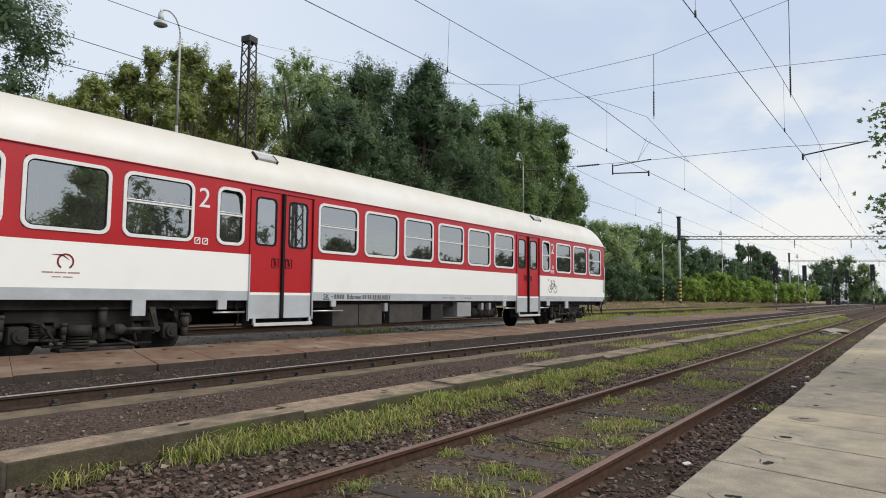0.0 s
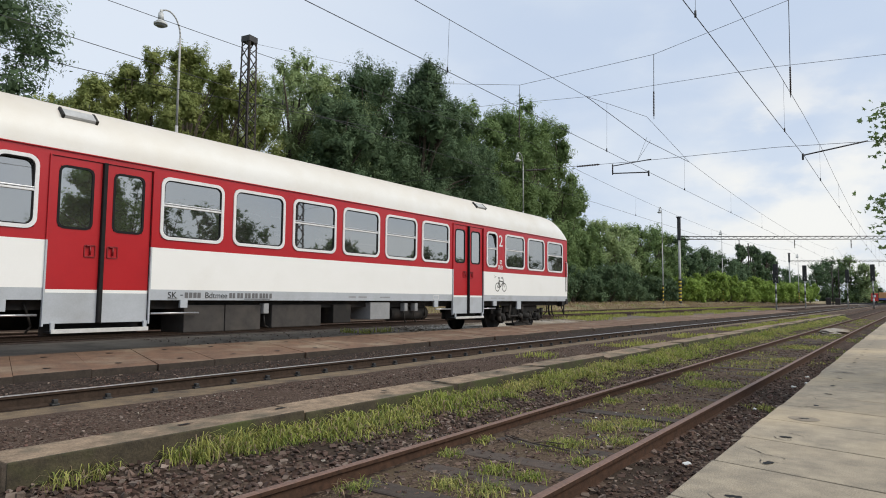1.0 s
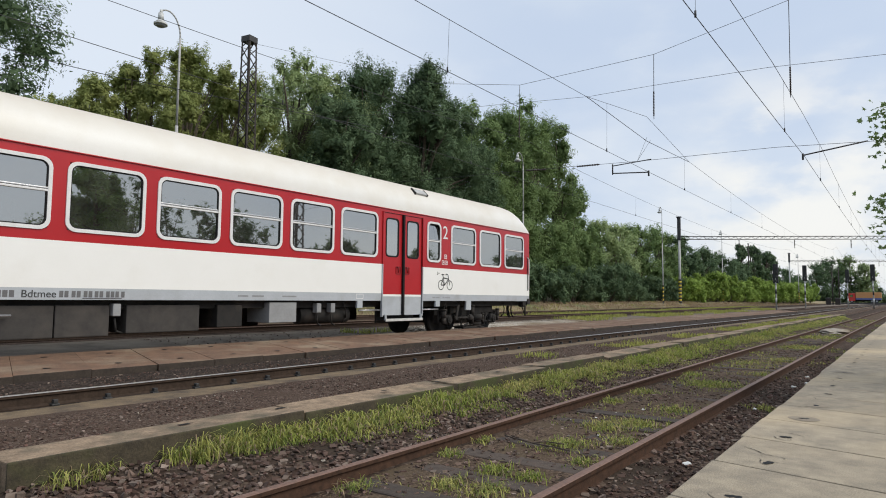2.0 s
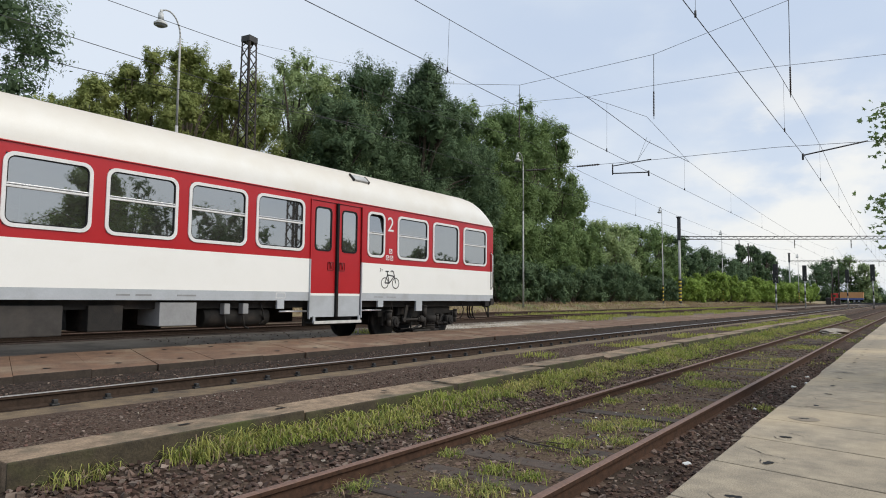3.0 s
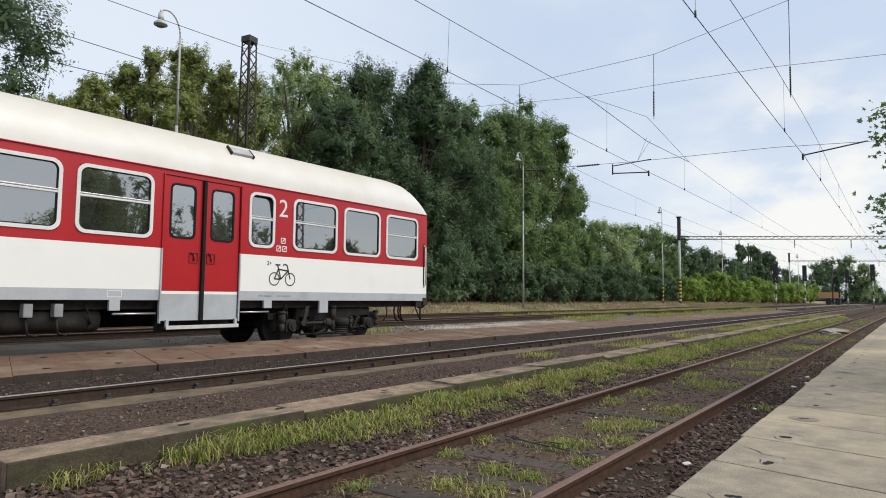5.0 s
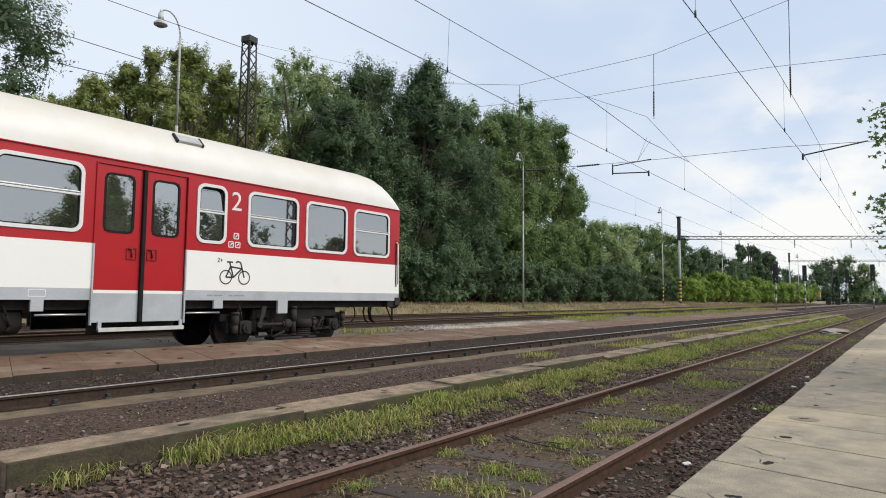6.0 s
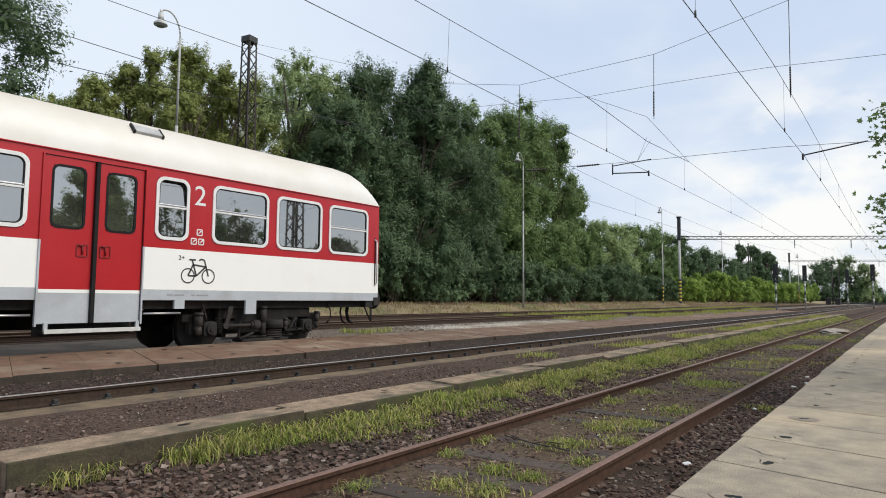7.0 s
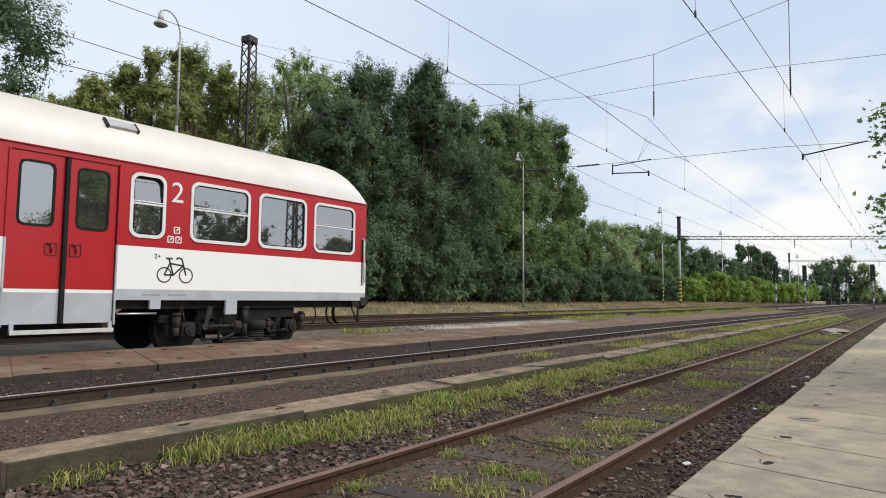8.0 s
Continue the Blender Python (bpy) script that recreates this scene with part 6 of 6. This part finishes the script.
def make_grass():
    # along the foot of the kerb: single tufts at first, then a thick mat that thins out towards the rail
    a = np.concatenate([clumped(85, 1.9, 3.4, 4.45, 4.6, 9, 0.03, 0.8, -0.45, 3.1), clumped(130, 2.9, 4.2, 4.38, 4.6, 9, 0.04, 0.8, -0.45, 2.2)])
    b = np.concatenate([clumped(1500, 3.3, 16, 4.36, 4.62, 9, 0.05, 0.9, -0.75, 1.7), clumped(1500, 3.9, 16, 4.1, 4.45, 8, 0.06, 0.9, -0.12, 1.9), clumped(420, 4.5, 16, 3.75, 4.15, 7, 0.06, 0.9, 0.08, 1.6)])
    c = np.concatenate([clumped(1900, 15, 60, 4.15, 4.62, 9, 0.1, 1.1, -0.4, 0.9), clumped(700, 15, 60, 3.8, 4.2, 8, 0.1, 1.1, 0.0, 0.9)])
    p = np.concatenate([a, b, c])
    foot = np.clip((p[:, 1] - np.array([bend(x) for x in p[:, 0]]) - 3.8) / 0.8, 0.25, 1.0)
    tall = np.array([noise.noise(Vector((q[0] * 1.9, q[1] * 2.5, 7.7))) for q in p])
    h = (0.03 + 0.135 * RNG.random(len(p)) ** 1.6) * foot * (1.0 + 0.75 * tall)
    w = 0.0022 + 0.0026 * RNG.random(len(p)) + 0.00022 * p[:, 0]
    kind = RNG.random(len(p))
    for lo, hi, k, label in ((0.0, 0.5, "blade", "fresh green grass growing along the kerb foot"), (0.5, 0.9, "blade_deep", "deep green grass growing along the kerb foot"), (0.9, 1.0, "straw", "yellowed grass blades along the kerb foot")):
        q = (kind >= lo) & (kind < hi)
        blades("kerb_grass", p[q], h[q] * (0.8 if k == "blade_deep" else 1.0), w[q], k, label, "grass", 1.05, True)
    # weeds between and beside the near rails
    pts = []
    for x, y, spread, n in TUFTS:
        g = RNG.normal(size=(n, 2)) * spread * (0.45 + 0.55 * RNG.random((n, 1)))
        px, py = x + g[:, 0] * 1.25, y + g[:, 1]
        ok = (np.abs(py - 3.5) > 0.07) & (np.abs(py - 1.99) > 0.07)
        px, py = px[ok], py[ok]
        pts.append(np.stack([px, py + np.array([bend(v) for v in px]), np.array([ground_z(u) + rise(v) for v, u in zip(px, py)])], 1))
    pts += [clumped(900, 11, 60, 2.1, 3.4, 10, 0.1, 1.1, 0.18, 1.2), clumped(160, 5, 30, 3.55, 4.0, 10, 0.06, 1.1, 0.1, 0.6), clumped(140, 12, 50, 1.25, 1.8, 12, 0.06, 1.0, 0.05, 0.6), clumped(160, 3.0, 12, 2.15, 3.4, 5, 0.04, 1.1, 0.0, 2.1)]
    p = np.concatenate(pts)
    kind = RNG.random(len(p))
    w = 0.0019 + 0.002 * RNG.random(len(p)) + 0.00028 * p[:, 0]
    h = 0.018 + 0.062 * RNG.random(len(p)) ** 1.7
    for lo, hi, k, label in ((0.0, 0.5, "blade", "low fresh green weeds between the near rails"), (0.5, 0.88, "blade_deep", "low deep green weeds between the near rails"), (0.88, 1.0, "straw", "low yellowed weeds between the near rails")):
        q = (kind >= lo) & (kind < hi)
        blades("track_weeds", p[q], h[q], w[q], k, label, "grass", 1.15)
    p = np.concatenate([clumped(800, 9, 60, 5.1, 6.3, 12, 0.1, 1.0, 0.12, 0.35), clumped(300, 22, 60, 5.0, 6.4, 12, 0.14, 1.0, -0.1, 0.35)])
    blades("gravel_weeds", p, 0.04 + 0.09 * RNG.random(len(p)), 0.004 + 0.0003 * p[:, 0], "blade", "sparse green weeds on the gravel strip", "grass", 0.8)
    p = np.concatenate([clumped(900, 34, 95, 14.6, 17.4, 12, 0.18, 1.0, 0.0, 0.3), clumped(1100, 36, 110, 19.6, 21.9, 12, 0.2, 1.0, -0.25, 0.2), clumped(700, 10, 100, 24.5, 28.6, 8, 0.3, 1.0, 0.05, 0.3), clumped(7, 15.5, 18.5, 14.9, 15.6, 30, 0.12, 1.0, -1, 0.3)])
    blades("yard_grass", p, 0.08 + 0.17 * RNG.random(len(p)), 0.008 + 0.0002 * p[:, 0], "blade", "patchy green grass between the back tracks", "grass", 0.6)
    p = np.concatenate([clumped(2100, 8, 100, 24.6, 28.6, 11, 0.25, 1.0, -0.3, 0.35), clumped(1500, 90, 185, 21.5, 26.0, 12, 0.3, 1.0, -0.6, 0.2)])
    blades("dry_grass", p, 0.07 + 0.23 * RNG.random(len(p)) ** 1.6, 0.009 + 0.0002 * p[:, 0], "straw", "tall dry straw-coloured grass below the wood", "grass", 0.5)


def make_small():
    # fasteners along the second track's far rail, and sleepers of the near track
    clip = bmesh.new()
    box(clip, -0.045, 0.045, -0.12, -0.03, -0.16, -0.13, bevel=0.012)
    box(clip, -0.025, 0.025, -0.12, -0.055, -0.13, -0.085, bevel=0.008)
    me = bpy.data.meshes.new("rail_clip")
    clip.to_mesh(me)
    clip.free()
    me.materials.append(M["black"])
    owner = [o for o in bpy.data.objects if o.name == "rail.003"][0]
    for i in range(70):
        x = 0.4 + i * 0.61
        ob = new("rail_clip", me)
        ob.parent = owner
        ob.location = (x, Y2 + 0.7535 + bend(x), Z2)
    track = thing("sleepers", "half-buried old oak sleepers of the near track", "sleeper", kind="structure")
    sb = boxed(-0.12, 0.12, -0.62, 0.62, -0.14, 0.0, bevel=0.02)
    sm = bpy.data.meshes.new("sleeper")
    sb.to_mesh(sm)
    sb.free()
    sm.materials.append(M["sleeper"])
    rnd = random.Random(2)
    for i in range(50):
        x = 2.3 + i * 0.66
        ob = new("sleeper", sm)
        ob.parent = track
        ob.matrix_basis = pose(x, Y1 + bend(x), -0.106 + rnd.uniform(-0.025, 0.012), 0, 0, rnd.uniform(-1.5, 1.5))
    # lifting holes in the platform slabs, each with a chipped rim, some in a damp stain
    rnd = random.Random(12)
    for i in range(24):
        hx, hy = 3.85 + 0.965 * i + rnd.uniform(-0.05, 0.05), 0.81 + rnd.uniform(-0.02, 0.02)
        hy += bend(hx)
        ph = rnd.uniform(0, 6.28)
        bm = bmesh.new()
        bm.faces.new([bm.verts.new((hx + (0.034 + 0.012 * math.sin(2 * a + ph) + 0.007 * math.sin(5 * a)) * math.cos(a), hy + (0.034 + 0.012 * math.sin(2 * a + ph)) * math.sin(a), 0.2055)) for a in [0.349 * j for j in range(18)]])
        part("lifting_hole", bm, "rubber", bpy.data.objects["platform"])
        if i in (0, 3, 4, 8):
            ring = bmesh.new()
            ring.faces.new([ring.verts.new((hx + (0.13 + 0.012 * math.sin(3 * a + ph)) * math.cos(a), hy + (0.125 + 0.012 * math.cos(2 * a + ph)) * math.sin(a), 0.2037)) for a in [0.262 * j for j in range(24)]])
            part("damp_stain", ring, "stain", bpy.data.objects["platform"])
    for i in range(36):
        x0 = 5.25 - 0.95 * 4 + 0.95 * i
        for y in (9.45, 10.75):
            bm = bmesh.new()
            z = 0.272 + (y - 8.98) / 2.27 * 0.063
            hx = x0 + 0.47 + 0.34 * (y - 9.0) + 0.06 * math.sin(7.1 * i + y)
            bm.faces.new([bm.verts.new((hx + 0.055 * math.cos(a) * (1 + 0.2 * math.sin(3 * a + i)), y + bend(hx) + 0.04 * math.sin(a), z + 0.04 * math.sin(a) * 0.027)) for a in [0.52 * j for j in range(12)]])
            part("lifting_hole", bm, "rubber", bpy.data.objects["middle_platform"])
    for i in range(14):
        x0 = -3.32 + 1.25 * (i + 4) - 0.1 + 0.25 * (i % 2)
        bm = bmesh.new()
        bm.faces.new([bm.verts.new((x0 + 0.07 * math.cos(a) * (1 + 0.3 * math.sin(3 * a + i)), 4.86 + 0.022 * math.sin(a), 0.222)) for a in [0.52 * j for j in range(12)]])
        part("lifting_hole", bm, "rubber", bpy.data.objects["kerb"])
    rnd = random.Random(9)
    for x, y, n in ((5.2, 1.02, 9), (4.86, 0.86, 4), (4.84, 0.80, 4), (5.95, 0.92, 6), (5.70, 0.80, 5), (8.3, 0.9, 6), (10.3, 0.9, 8)):
        bm = bmesh.new()
        p = Vector((x, y, 0.2045))
        a = rnd.uniform(3.6, 4.4)
        for k in range(n):
            q = p + Vector((math.cos(a), math.sin(a), 0)) * rnd.uniform(0.025, 0.07)
            s = Vector((-math.sin(a), math.cos(a), 0)) * rnd.uniform(0.0012, 0.0045)
            bm.faces.new([bm.verts.new(v) for v in (p - s, q - s, q + s, p + s)])
            p = q
            a += rnd.gauss(0, 0.6)
        part("crack", bm, "rubber", bpy.data.objects["platform"])
    # scraps of paper beside the near rail
    rnd = random.Random(5)
    for x, y, s in ((5.9, 1.62, 0.05), (8.1, 2.75, 0.03), (6.3, 2.6, 0.025), (9.4, 1.7, 0.04), (12.2, 1.6, 0.06), (13.0, 1.5, 0.05), (14.0, 1.6, 0.05), (7.2, 3.0, 0.02)):
        bm = bmesh.new()
        bmesh.ops.create_icosphere(bm, subdivisions=2, radius=s)
        for v in bm.verts:
            v.co *= 0.7 + 0.5 * noise.noise(v.co * 40 + Vector((x, y, 0)))
            v.co.z *= 0.5
        ob = part("paper_scrap", bm, "litter")
        ob.location = (x, y + bend(x), ground_z(y) + s * 0.4)
        tagged(ob, "crumpled white paper scrap on the ballast", "litter", "paper scraps")
    twig = thing("twig", "dark bent twig lying on the dirt between the rails", "twig")
    part("stick", tubed([(5.62, 3.3, -0.085), (5.5, 3.1, -0.07), (5.45, 2.9, -0.075), (5.4, 2.68, -0.07), (5.41, 2.5, -0.08)], 0.008, 6), "sleeper", twig)
    part("side_shoot", tubed([(5.45, 2.9, -0.075), (5.52, 2.8, -0.06), (5.55, 2.62, -0.065)], 0.005, 5), "sleeper", twig)
    # low heap of sandy ballast on the near track further along
    bm = bmesh.new()
    bmesh.ops.create_icosphere(bm, subdivisions=4, radius=1.0)
    for v in bm.verts:
        v.co = Vector((v.co.x * 1.7, v.co.y * 0.55, v.co.z * 0.13)) * (1 + 0.25 * noise.noise(v.co * 2.5))
    ob = part("sand_heap", bm, "pale", smooth=True)
    ob.location = (33.5, Y1 + bend(33.5), -0.06)
    tagged(ob, "low pale heap of sand between the rails", "sand heap")


make_stones()
make_grass()
make_small()

# ---- moving things ----
COACH_POLY = (27.8136, -4.41129, 0.48067, -0.03259, 0.00132)      # the coach's end along the track, by powers of the time


def coach_x(t):
    return sum(c * t ** i for i, c in enumerate(COACH_POLY))


def motions():
    # slight unevenness of the braking, in centimetres at each half second
    uneven = (0, -3, 4, -2, 0, 1, 3, -4, 6, 0, 0, 0, -2, 0, -2, -2, -3)
    walk(coach, [(i * 0.5, pose(coach_x(i * 0.5) + u * 0.01, Y3, Z2)) for i, u in enumerate(uneven)])
    for w in wheelsets:
        x = w.location.x
        walk(w, [(i * 0.1, pose(x, 0, 0.46, 0, math.degrees((coach_x(i * 0.1) - coach_x(0)) / 0.46), 0)) for i in range(81)])
    truck_y = [(0.0, 4.4), (0.5, 6.7), (1.0, 9.2), (1.5, 12.2), (2.2, 16.2), (2.8, 19.0), (3.5, 21.0), (4.5, 24.0), (6.0, 31.2), (8.0, 43.0)]
    walk(truck, [(t, pose(237, y, 0.93, 0, 0, 90)) for t, y in truck_y])
    for w in truck_wheels:
        at = w.location.copy()
        ts, ys = zip(*truck_y)
        walk(w, [(i * 0.1, pose(at.x, at.y, at.z, 0, math.degrees((float(np.interp(i * 0.1, ts, ys)) - 4.4) / 0.5), 0)) for i in range(81)])
    car_y = [(0.0, 19.6), (1.0, 27.4), (2.0, 35.2), (4.0, 50.5), (8.0, 80.0)]
    walk(car, [(t, pose(237.4, y, 0.93, 0, 0, 90)) for t, y in car_y])
    for w in car_wheels:
        at = w.location.copy()
        ts, ys = zip(*car_y)
        walk(w, [(i * 0.05, pose(at.x, at.y, at.z, 0, math.degrees((float(np.interp(i * 0.05, ts, ys)) - 19.6) / 0.3), 0)) for i in range(161)])


motions()
